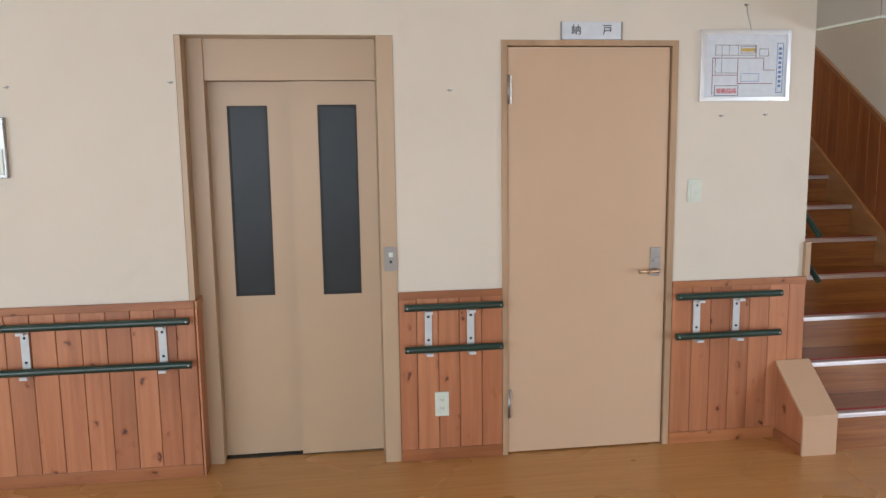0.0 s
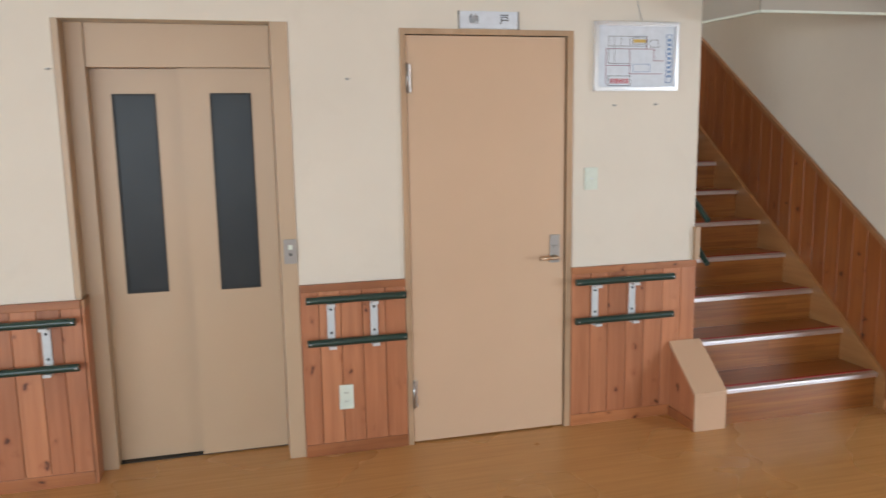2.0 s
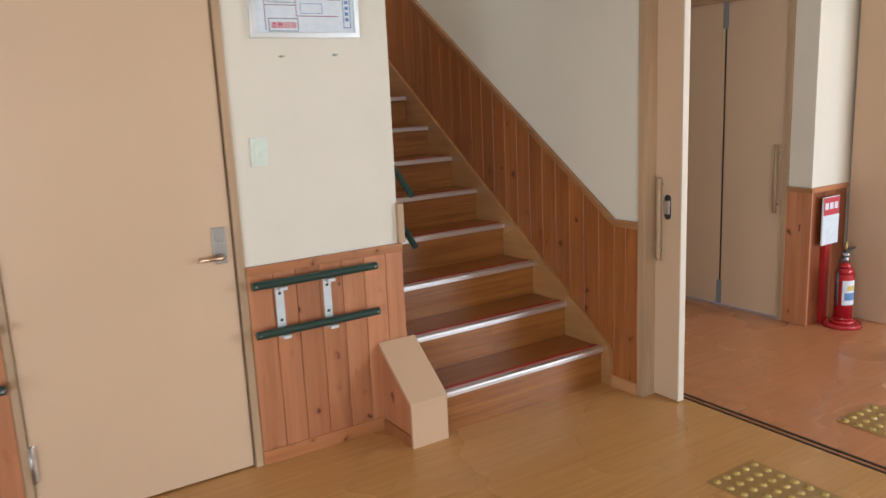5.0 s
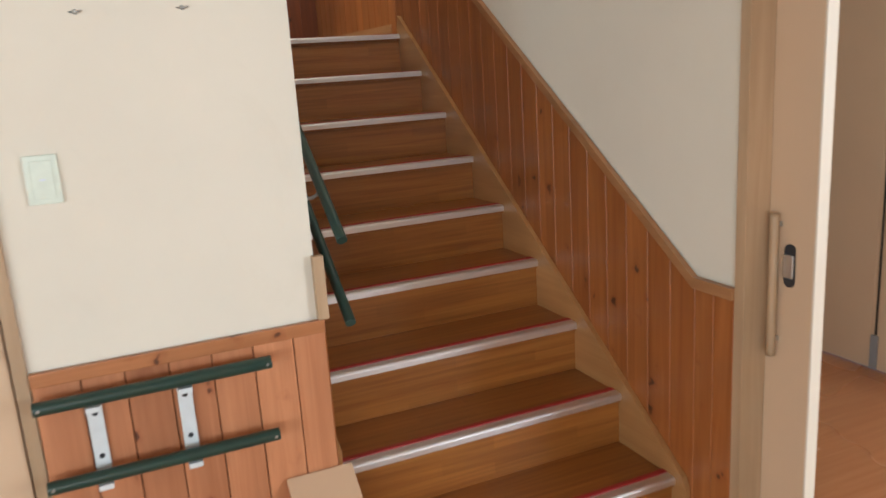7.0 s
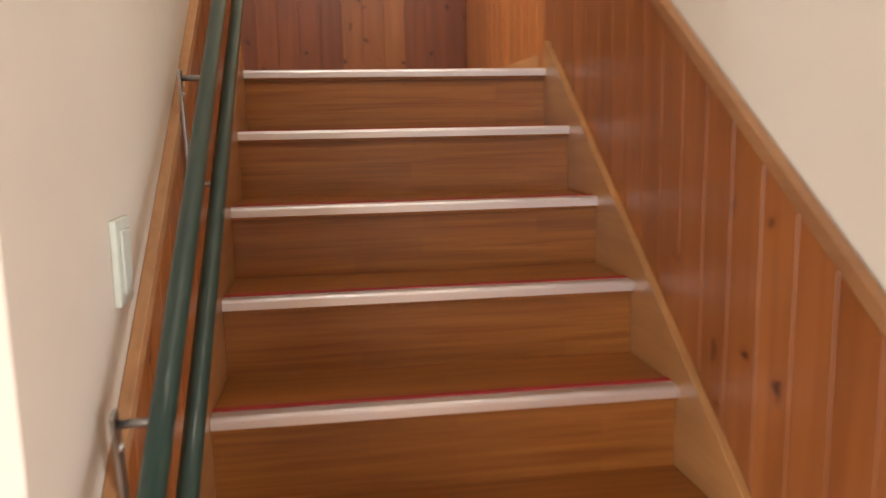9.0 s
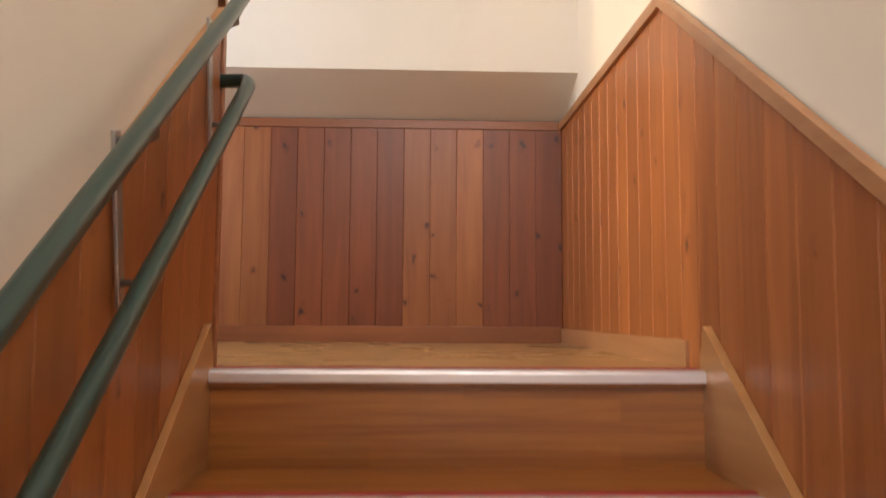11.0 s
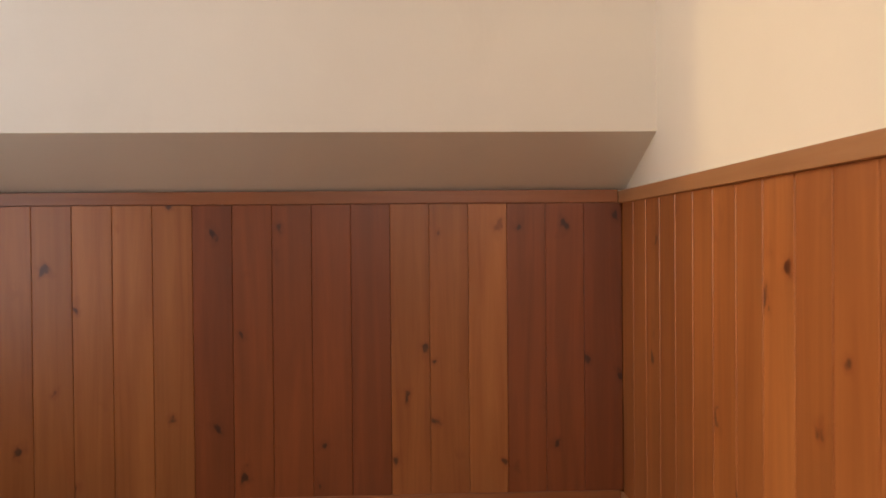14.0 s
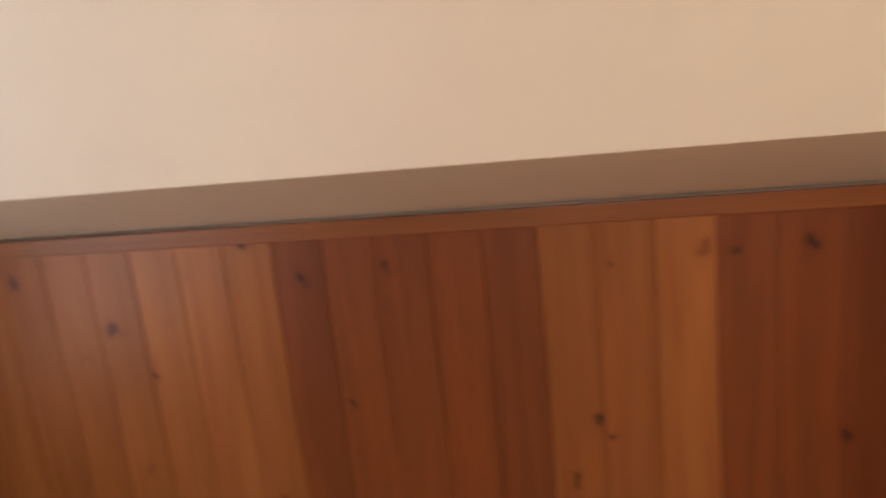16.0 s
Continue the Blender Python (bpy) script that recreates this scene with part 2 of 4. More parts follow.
FLOOR = sheet_floor("floor_sheet", (0.61, 0.335, 0.122), (0.51, 0.262, 0.086))
FLOOR_HALL = sheet_floor("hall_sheet", (0.56, 0.25, 0.11), (0.47, 0.19, 0.08))
FLOOR_LANDING = sheet_floor("landing_sheet", (0.46, 0.27, 0.10), (0.38, 0.20, 0.07))

# ---- building helpers ----


def box(bm, x0, x1, y0, y1, z0, z1, bevel=0.0):
    m = Matrix.LocRotScale(((x0 + x1) / 2, (y0 + y1) / 2, (z0 + z1) / 2), None, (x1 - x0, y1 - y0, z1 - z0))
    made = bmesh.ops.create_cube(bm, size=1, matrix=m)["verts"]
    if bevel:
        edges = list({e for v in made for e in v.link_edges})
        bmesh.ops.bevel(bm, geom=edges, offset=bevel, segments=2, affect="EDGES", profile=0.6)
    return bm


def boxes(*lots, bevel=0.0):
    bm = bmesh.new()
    for lot in lots:
        box(bm, *lot, bevel=bevel)
    return bm


def prism(points, axis, a, b, bevel=0.0):
    """A polygon given in the plane across one axis, drawn out from a to b along it."""
    bm = bmesh.new()
    place = {"x": lambda p, t: (t, p[0], p[1]), "y": lambda p, t: (p[0], t, p[1]), "z": lambda p, t: (p[0], p[1], t)}[axis]
    lo = [bm.verts.new(place(p, a)) for p in points]
    hi = [bm.verts.new(place(p, b)) for p in points]
    bm.faces.new(lo)
    bm.faces.new(hi[::-1])
    for i in range(len(points)):
        j = (i + 1) % len(points)
        bm.faces.new((lo[j], lo[i], hi[i], hi[j]))
    bmesh.ops.recalc_face_normals(bm, faces=bm.faces)
    if bevel:
        bmesh.ops.bevel(bm, geom=list(bm.edges), offset=bevel, segments=2, affect="EDGES", profile=0.6)
    return bm


def tube(bm, points, radius, sides=14):
    """A round bar through the points, with closed, slightly domed ends."""
    pts = [Vector(p) for p in points]
    rings = []
    for i, p in enumerate(pts):
        d = (pts[min(i + 1, len(pts) - 1)] - pts[max(i - 1, 0)]).normalized()
        side = d.cross(Vector((0.03, 0.02, 1.0)) if abs(d.z) < 0.95 else Vector((1, 0, 0))).normalized()
        up = side.cross(d).normalized()
        rings.append([bm.verts.new(p + radius * (math.cos(2 * math.pi * k / sides) * side + math.sin(2 * math.pi * k / sides) * up)) for k in range(sides)])
    for a, b in zip(rings, rings[1:]):
        for k in range(sides):
            f = bm.faces.new((a[k], a[(k + 1) % sides], b[(k + 1) % sides], b[k]))
            f.smooth = True
    bm.faces.new(rings[0])
    bm.faces.new(rings[-1])
    bmesh.ops.recalc_face_normals(bm, faces=bm.faces)
    return bm


def cone(bm, x, y, z0, z1, r0, r1, sides=24):
    made = bmesh.ops.create_cone(bm, cap_ends=True, segments=sides, radius1=r0, radius2=r1, depth=z1 - z0, matrix=Matrix.Translation((x, y, (z0 + z1) / 2)))
    for v in made["verts"]:
        for f in v.link_faces:
            f.smooth = len(f.verts) == 4
    return bm


def mesh_of(name, bm, material):
    me = bpy.data.meshes.new(name)
    bm.to_mesh(me)
    bm.free()
    me.materials.append(material)
    return me


def base_of(ob):
    p = Vector((0, 0, 0))
    while ob:
        p += ob.location
        ob = ob.parent
    return p


def part(name, bm, material, parent=None, label=""):
    """Links a bmesh, drawn in the world's metres, as one mesh under its thing."""
    if parent:
        bmesh.ops.translate(bm, verts=bm.verts, vec=-base_of(parent))
    ob = new(name, mesh_of(name, bm, material))
    ob.parent = parent
    return tagged(ob, label)


def thing(name, x, y, z, label, category, group="", kind=""):
    e = new(name)
    e.empty_display_size = 0.1
    e.location = (x, y, z)
    return tagged(e, label, category, group, kind)


def structure(name, bm, material, label="", category=""):
    ob = new(name, mesh_of(name, bm, material))
    return tagged(ob, label, category, kind="structure")


def letters(name, text, size, x, y, z, material, parent, turn=0.0, spacing=1.0):
    """Flat raised lettering, standing upright, facing -y before the turn."""
    cu = bpy.data.curves.new(name, "FONT")
    cu.body, cu.size, cu.extrude, cu.align_x, cu.align_y = text, size, 0.0006, "CENTER", "CENTER"
    cu.space_character, cu.offset = spacing, 0.0002
    cu.materials.append(material)
    ob = new(name, cu)
    ob.parent = parent
    ob.location = Vector((x, y, z)) - base_of(parent)
    ob.rotation_euler = (radians(90), 0, radians(turn))
    return ob


# ---- the plan ----
WAINSCOT = 0.852
XR = 2.605                     # right-hand stair wall
XL = 1.568                     # left-hand stair wall, stair side
END = 3.465                     # landing's end wall
LANDING = 1.674
CEIL, TOP = 2.45, 4.7
NOSE_Y = [-0.250] + [0.022 + 0.2615 * k for k in range(8)]
NOSE_Z = [0.197, 0.378, 0.559, 0.741, 0.923, 1.105, 1.290, 1.484, 1.675]
PEAK = 2.145                    # where the right-hand cap levels out
OPEN_A = -2.35                  # far side of the sliding door's opening
WALL_END = -0.462               # where the right-hand wall meets its frame


def right_cap(y):
    return WAINSCOT + 0.016 + 0.698 * max(0.0, min(y, PEAK) + 0.31)


def left_cap(y):
    return 0.90 + 0.795 * y


# ---- floors ----
structure("floor", boxes((-5.3, 2.735, -7.3, 0.3, -0.2, 0.0)), FLOOR, "glossy orange-brown wood-print sheet floor", "floor")
structure("floor_hall", boxes((2.795, 7.2, -4.6, 2.3, -0.2, -0.001)), FLOOR_HALL, "reddish brown wood-print sheet floor of hall", "floor")
structure("landing_floor", boxes((0.42, XR, NOSE_Y[8] + 0.0605, END, LANDING - 0.2, LANDING)), FLOOR_LANDING, "pale wood sheet floor of the stair landing", "floor")

# ---- front wall, in pieces round the lift and the store room's door ----
W0, W1 = 0.0, 0.12
structure("wall_front", boxes(
    (-5.3, -1.504, W0, W1, 0, CEIL), (-1.504, -0.535, W0, W1, 2.05, CEIL), (-0.535, -0.004, W0, W1, 0, CEIL),
    (-0.004, 0.815, W0, W1, 2.004, CEIL), (0.815, XL - 0.01, W0, W1, 0, CEIL)), WALLPAPER, "cream wallpapered wall with faint smudges", "wall")
structure("wall_stair_left", boxes((1.46, XL - 0.01, W1, 1.95, 0, TOP)), WALLPAPER, "cream wallpapered wall beside the stairs", "wall")
# Out of view; its high opening is made up to hold the fill lamp.
structure("wall_above_stairs", boxes((0.3, XR, W0, W1, CEIL + 0.151, 3.0), (0.3, XR, W0, W1, 4.3, TOP), (0.3, 1.63, W0, W1, 3.0, 4.3), (2.57, XR, W0, W1, 3.0, 4.3)), WALLPAPER, "unseen cream wall with a high opening added for fill light", "wall")
structure("wall_right", boxes(
    (XR, XR + 0.12, WALL_END, END + 0.12, 0, TOP), (XR, XR + 0.12, -7.3, OPEN_A - 0.05, 0, CEIL), (XR, XR + 0.12, OPEN_A - 0.05, WALL_END, 2.05, CEIL)),
    WALLPAPER, "cream wallpapered wall beside stairs and sliding door", "wall")
structure("wall_landing_end", boxes((0.3, XR, END, END + 0.12, LANDING - 0.2, 2.586)), WALLPAPER, "cream wall behind the landing wainscot", "wall")
structure("wall_landing_upper", prism([(3.184, 2.712), (3.184, TOP), (END + 0.12, TOP), (END + 0.12, 2.588), (END, 2.588)], "x", 0.3, XR), WALLPAPER, "cream upper wall overhanging with a sloped underside", "wall")
structure("wall_landing_left", boxes((0.3, 0.42, W1, END, 0, 2.05), (0.3, 0.42, W1, END, 3.95, TOP), (0.3, 0.42, W1, 1.95, 2.05, 3.95), (0.3, 0.42, 2.95, END, 2.05, 3.95)), WALLPAPER, "plain cream wall with window", "wall")
structure("wall_rear", boxes((-5.3, XR + 0.12, -7.42, -7.3, 0, 0.7), (-5.3, XR + 0.12, -7.42, -7.3, 2.3, CEIL), (-5.3, -4.6, -7.42, -7.3, 0.7, 2.3), (0.2, XR + 0.12, -7.42, -7.3, 0.7, 2.3)), WALLPAPER, "plain cream wall with wide window", "wall")
structure("wall_left", boxes((-5.42, -5.3, -7.42, W1, 0, 0.7), (-5.42, -5.3, -7.42, W1, 2.3, CEIL), (-5.42, -5.3, -7.42, -6.8, 0.7, 2.3), (-5.42, -5.3, -4.0, W1, 0.7, 2.3)), WALLPAPER, "plain cream wall with window", "wall")
structure("ceiling", boxes((-5.42, 1.58, -7.42, W1, CEIL, CEIL + 0.15), (1.58, XR + 0.12, -7.42, W1, CEIL, CEIL + 0.15)), CEILING, "plain off-white ceiling", "ceiling")
structure("ceiling_stairwell", boxes((0.3, XR + 0.12, -0.55, END + 0.12, TOP, TOP + 0.1)), CEILING, "plain off-white stairwell ceiling", "ceiling")
structure("wall_behind_lift", boxes((-1.7, -0.3, 0.32, 0.36, 0, CEIL)), WALLPAPER, "plain wall behind the lift doors", "wall")

# hall beyond the sliding door
structure("wall_hall_far", boxes((4.19, 4.31, 1.4, 2.3, 0, CEIL), (4.19, 4.31, -0.34, -0.17, 0, CEIL), (4.19, 4.31, -0.17, 1.4, 2.0, CEIL)), WALLPAPER, "cream wall of the entrance hall", "wall")
structure("wall_hall_return", boxes((4.31, 7.2, -0.34, -0.22, 0, CEIL)), WALLPAPER, "cream wall behind the shoe rack", "wall")
structure("wall_hall_back", boxes((XR + 0.12, 4.31, 2.3, 2.42, 0, CEIL)), WALLPAPER, "plain cream wall", "wall")
structure("wall_hall_entrance", boxes((XR + 0.12, 4.6, -4.72, -4.6, 0, CEIL), (6.6, 7.32, -4.72, -4.6, 0, CEIL), (4.6, 6.6, -4.72, -4.6, 2.3, CEIL)), WALLPAPER, "plain cream wall with entrance opening", "wall")
structure("wall_hall_side", boxes((7.2, 7.32, -4.6, -0.01, 0, CEIL)), WALLPAPER, "plain cream wall", "wall")
structure("ceiling_hall", boxes((XR + 0.12, 7.32, -4.72, 2.42, CEIL, CEIL + 0.15)), CEILING, "plain off-white hall ceiling", "ceiling")

# grey drop panels that hang round the foot of the stairs
drop = thing("drop_panel", 2.1, -0.41, CEIL, "grey hanging drop panel, its lit lower edge drawn white", "drop panel", kind="structure")
part("side_panel", prism([(1.56, 0.0), (1.575, 0.0), (1.615, -0.395), (1.60, -0.405)], "z", 2.09, CEIL), SOFFIT, drop)
part("front_panel", prism([(1.60, -0.41), (1.618, -0.394), (XR - 0.003, -0.405), (XR - 0.003, -0.421)], "z", 2.09, CEIL), SOFFIT, drop)
# Light caught by the panels' lower edges is drawn as white strips.
part("edge_strip", prism([(1.597, -0.414), (1.62, -0.391), (XR - 0.003, -0.402), (XR - 0.003, -0.425)], "z", 2.078, 2.0895), WHITE, drop, "white strip for the lit lower edge")
part("edge_strip", prism([(1.557, -0.002), (1.578, -0.002), (1.6185, -0.3905), (1.597, -0.4135)], "z", 2.078, 2.0895), WHITE, drop, "white strip for the lit lower edge")


# ---- wainscot ----
def groove_board(width, height, depth=0.012, c=0.002):
    """One matchboard with chamfered long edges, its foot at the origin."""
    w = width / 2
    return prism([(-w, 0), (-w, -depth + c), (-w + c, -depth), (w - c, -depth), (w, -depth + c), (w, 0)], "z", 0, height)


def wainscot_front(name, x0, x1, joints, label):
    """Upright boards between end stiles, a base board and a cap rail, on the front wall."""
    t = thing(name, (x0 + x1) / 2, 0, 0, label, "wainscot", "wainscot panels", "structure")
    part("backing", boxes((x0, x1, -0.004, -0.0005, 0.0, WAINSCOT - 0.01)), GROOVE, t, "dark groove backing")
    part("base_board", boxes((x0, x1, -0.02, -0.004, 0, 0.06), bevel=0.002), BOARD_CAP, t)
    part("cap_rail", boxes((x0, x1, -0.022, -0.004, WAINSCOT - 0.036, WAINSCOT), bevel=0.003), BOARD_CAP, t)
    shared = {}
    for a, b in zip(joints, joints[1:]):
        w = round(b - a - 0.0025, 4)
        if w not in shared:
            shared[w] = mesh_of("board", groove_board(w, WAINSCOT - 0.098), BOARD)
        ob = new("board", shared[w])
        ob.parent = t
        ob.location = Vector(((a + b) / 2, -0.004, 0.061)) - t.location
    return t


def steps_between(a, b, w):
    n = max(1, round((b - a) / w))
    return [a + (b - a) * i / n for i in range(n + 1)]


by_lift = wainscot_front("wainscot", -2.405, -1.481, [-2.405, -2.312, -2.204, -2.096, -1.986, -1.876, -1.768, -1.662, -1.567, -1.481], "varnished knotty pine wainscot beside the lift")
part("return_board", boxes((-1.4775, -1.4685, -0.0195, 0.111, 0, WAINSCOT - 0.0365), bevel=0.0015), BOARD, by_lift, "pine board returning into the lift recess")
part("return_cap", boxes((-1.4775, -1.4645, -0.0215, 0.111, WAINSCOT - 0.036, WAINSCOT), bevel=0.002), BOARD_CAP_Y, by_lift)
wainscot_front("wainscot", -0.535, -0.028, [-0.535, -0.449, -0.345, -0.241, -0.131, -0.028], "varnished knotty pine wainscot with power outlet")
wainscot_front("wainscot", 0.845, XL - 0.002, [0.845, 0.952, 1.052, 1.157, 1.262, 1.368, 1.476, XL - 0.002], "varnished knotty pine wainscot beside the stairs")


def sloped_boards(t, x0, x1, top, foot, joints, material):
    """Upright boards on a stair wall; heads follow the sloping cap, feet follow the string."""
    for a, b in zip(joints, joints[1:]):
        p = [(a + 0.001, foot(a)), (b - 0.001, foot(b)), (b - 0.001, top(b) - 0.02), (a + 0.001, top(a) - 0.02)]
        bm = prism(p, "x", x0, x1)
        c = Vector((0, (a + b) / 2, foot((a + b) / 2)))
        face = x0 if x0 > 2 else x1
        edges = [e for e in bm.edges if all(abs(v.co.x - face) < 1e-6 for v in e.verts) and abs(e.verts[0].co.y - e.verts[1].co.y) < 1e-6]
        bmesh.ops.bevel(bm, geom=edges, offset=0.0018, segments=1, affect="EDGES")
        bmesh.ops.translate(bm, verts=bm.verts, vec=-c)
        ob = new("board", mesh_of("board", bm, material))
        ob.parent = t
        ob.location = c - t.location


wr = thing("wainscot", XR, 0, 0, "varnished knotty pine wainscot climbing with the stairs", "wainscot", kind="structure")
part("backing", prism([(WALL_END, 0), (1.9, 1.0), (END - 0.001, 1.6), (END - 0.001, right_cap(3) - 0.01), (PEAK, right_cap(3) - 0.01), (-0.31, right_cap(-0.31) - 0.01), (WALL_END, WAINSCOT)], "x", XR - 0.004, XR - 0.0005), GROOVE, wr, "dark groove backing")
yj = [WALL_END, -0.385, -0.31] + steps_between(-0.31, PEAK, 0.108)[1:] + steps_between(PEAK, END - 0.016, 0.108)[1:]
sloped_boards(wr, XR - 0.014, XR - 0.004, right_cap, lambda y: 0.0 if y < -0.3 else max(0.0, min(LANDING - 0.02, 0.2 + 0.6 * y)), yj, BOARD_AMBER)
capz = [(WALL_END, WAINSCOT + 0.012), (-0.31, WAINSCOT + 0.012), (PEAK, right_cap(3)), (END - 0.015, right_cap(3))]
part("cap_rail", prism([(y, z - 0.034) for y, z in capz] + [(y, z) for y, z in capz[::-1]], "x", XR - 0.026, XR - 0.0045, 0.002), BOARD_CAP_Y, wr)
part("base_board", boxes((XR - 0.022, XR - 0.0145, 2.0, END - 0.016, LANDING, LANDING + 0.06)), BOARD_CAP_Y, wr)
part("base_board", boxes((XR - 0.022, XR - 0.0145, WALL_END, -0.30, 0, 0.06)), BOARD_CAP_Y, wr)

wl = thing("wainscot", XL, 0, 0, "varnished pine wainscot below the stair handrails", "wainscot", kind="structure")
part("backing", prism([(0.0, 0), (1.95, 1.0), (1.95, left_cap(1.95) - 0.02), (0.0, left_cap(0) - 0.02)], "x", XL - 0.0095, XL - 0.006), GROOVE, wl, "dark groove backing")
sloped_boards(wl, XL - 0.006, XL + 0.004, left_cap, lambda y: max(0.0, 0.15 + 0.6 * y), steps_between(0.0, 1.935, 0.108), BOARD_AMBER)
part("cap_rail", prism([(0.0, left_cap(0) - 0.034), (1.94, left_cap(1.94) - 0.034), (1.94, left_cap(1.94)), (0.0, left_cap(0))], "x", XL - 0.0095, XL + 0.009, 0.002), BOARD_CAP_Y, wl)
part("corner_trim", boxes((XL - 0.018, XL + 0.012, -0.024, -0.0005, WAINSCOT + 0.001, 1.03), bevel=0.002), TRIMWOOD, wl, "pale corner trim")
part("end_trim", boxes((1.45, XL + 0.006, 1.951, 1.972, LANDING, 2.54), bevel=0.002), BOARD_CAP, wl)

we = thing("wainscot", 1.6, END, LANDING, "dark-toned pine wainscot behind the landing", "wainscot", kind="structure")
part("backing", boxes((0.42, XR - 0.005, END - 0.004, END - 0.0005, LANDING, 2.56)), GROOVE_SOFT, we, "dark groove backing")
part("base_board", boxes((0.42, XR - 0.024, END - 0.022, END - 0.004, LANDING, LANDING + 0.065), bevel=0.002), BOARD_RAIL, we)
part("cap_rail", boxes((0.42, XR - 0.027, END - 0.022, END - 0.004, 2.550, 2.586), bevel=0.002), BOARD_RAIL, we)
ej = steps_between(0.42, XR - 0.0145, 0.1085)
end_mesh = {}
for a, b in zip(ej, ej[1:]):
    mid = (a + b) / 2
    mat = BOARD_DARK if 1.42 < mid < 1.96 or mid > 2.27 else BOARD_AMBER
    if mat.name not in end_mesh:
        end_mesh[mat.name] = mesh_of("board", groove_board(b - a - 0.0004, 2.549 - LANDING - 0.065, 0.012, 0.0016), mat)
    ob = new("board", end_mesh[mat.name])
    ob.parent = we
    ob.location = Vector((mid, END - 0.004, LANDING + 0.065)) - we.location

# ---- stairs ----
stairs = thing("staircase", (XL + XR) / 2, -0.25, 0, "brown finger-jointed timber stairs with grey nosings", "stairs", kind="structure")
SX0, SX1 = XL + 0.0085, XR - 0.034


def nosing_profile(y, z):
    """An angle with a rounded nose, over the tread's front edge."""
    arc = [(y + 0.006 - 0.010 * math.cos(radians(a)), z - 0.007 + 0.010 * math.sin(radians(a))) for a in range(0, 91, 15)]
    return [(y - 0.0004, z - 0.022), (y - 0.004, z - 0.022)] + arc + [(y + 0.034, z + 0.003), (y + 0.034, z + 0.0004), (y - 0.0004, z + 0.0004)]


for k in range(9):
    y, z = NOSE_Y[k], NOSE_Z[k]
    below = NOSE_Z[k - 1] if k else 0.0
    left = 1.602 if k == 0 else SX0 + 0.012
    deep = (NOSE_Y[k + 1] + 0.03) if k < 8 else y + 0.06
    part("tread", boxes((left, SX1, y, deep, z - 0.03, z), bevel=0.003), STAIR, stairs)
    part("riser", boxes((left, SX1, y + 0.012, y + 0.03, below, z - 0.03)), STAIR, stairs)
    part("nosing", prism(nosing_profile(y, z), "x", left, SX1), NOSE, stairs, "satin aluminium nosing")
    part("nosing_stripe", boxes((left, SX1, y + 0.0345, y + 0.054, z + 0.0003, z + 0.0052)), RED, stairs, "red nosing stripe")
S = 0.723


def string(y):
    return 0.238 + S * (y - NOSE_Y[0])


part("stringer", prism([(-0.30, 0), (-0.30, string(-0.30) - 0.02), (-0.285, string(-0.285)), (1.865, string(1.865)), (1.885, LANDING + 0.03), (1.885, LANDING - 0.2), (-0.02, 0)], "x", SX1 + 0.0005, XR - 0.0145, 0.002), STRINGER, stairs, "pale timber stringer")
part("stringer", prism([(0.02, 0), (0.02, string(0.02)), (1.865, string(1.865)), (1.885, LANDING + 0.03), (1.885, LANDING - 0.2), (0.3, 0)], "x", XL + 0.0045, SX0 + 0.0115, 0.002), STRINGER, stairs, "pale timber stringer")
structure("wall_under_stairs", boxes((1.62, XR - 0.05, 1.0, 1.06, 0, 0.85)), WALLPAPER, "plain wall under the stairs", "wall")

curb = thing("stair_curb", 1.508, -0.14, 0, "beige sloped curb at the foot of the stairs", "curb", kind="structure")
part("body", prism([(-0.265, 0), (-0.265, 0.185), (-0.0225, 0.395), (-0.0225, 0)], "x", 1.428, 1.588), BOARD, curb, "varnished pine side")
part("front", boxes((1.418, 1.600, -0.281, -0.266, 0, 0.186), bevel=0.002), CURB, curb)
part("top", prism([(-0.283, 0.1865), (-0.283, 0.206), (-0.0225, 0.417), (-0.0225, 0.397)], "x", 1.414, 1.602, 0.002), CURB, curb)
part("base_board", boxes((1.418, 1.4275, -0.2655, -0.0225, 0, 0.05)), BOARD_CAP, curb)


# ---- handrails ----
def wall_handrail(x0, x1, zs, brackets, label):
    t = thing("handrail", (x0 + x1) / 2, 0, 0.5, label, "handrail", "handrails on the front wall")
    for z in zs:
        bm = tube(bmesh.new(), [(x0, -0.07, z), (x0 + 0.004, -0.07, z), (x1 - 0.004, -0.07, z), (x1, -0.07, z)], 0.0172)
        part("rail", bm, GREEN, t, "dark green vinyl rail")
        for x in (x0 + 0.012, x1 - 0.012):
            bm = bmesh.new()
            bmesh.ops.create_cone(bm, cap_ends=True, segments=10, radius1=0.004, radius2=0.004, depth=0.002, matrix=Matrix.Translation((x, -0.0875, z)) @ pose(0, 0, 0, 90))
            part("screw", bm, STEEL, t)
    hi, lo = zs
    for x in brackets:
        b = part("bracket", boxes((x - 0.018, x + 0.018, -0.029, -0.0225, lo - 0.035, hi - 0.025), bevel=0.002), ZINC, t, "pale grey metal bracket")
        part("arm", boxes((x - 0.017, x + 0.017, -0.082, -0.0295, hi - 0.033, hi - 0.0195), bevel=0.002), ZINC, b)
        part("arm", boxes((x - 0.017, x + 0.017, -0.082, -0.0295, lo - 0.033, lo - 0.0195), bevel=0.002), ZINC, b)
        for z in (hi - 0.055, lo + 0.035):
            bm = bmesh.new()
            bmesh.ops.create_cone(bm, cap_ends=True, segments=10, radius1=0.007, radius2=0.005, depth=0.004, matrix=Matrix.Translation((x, -0.031, z)) @ pose(0, 0, 0, 90))
            part("screw", bm, INK, b)
    return t


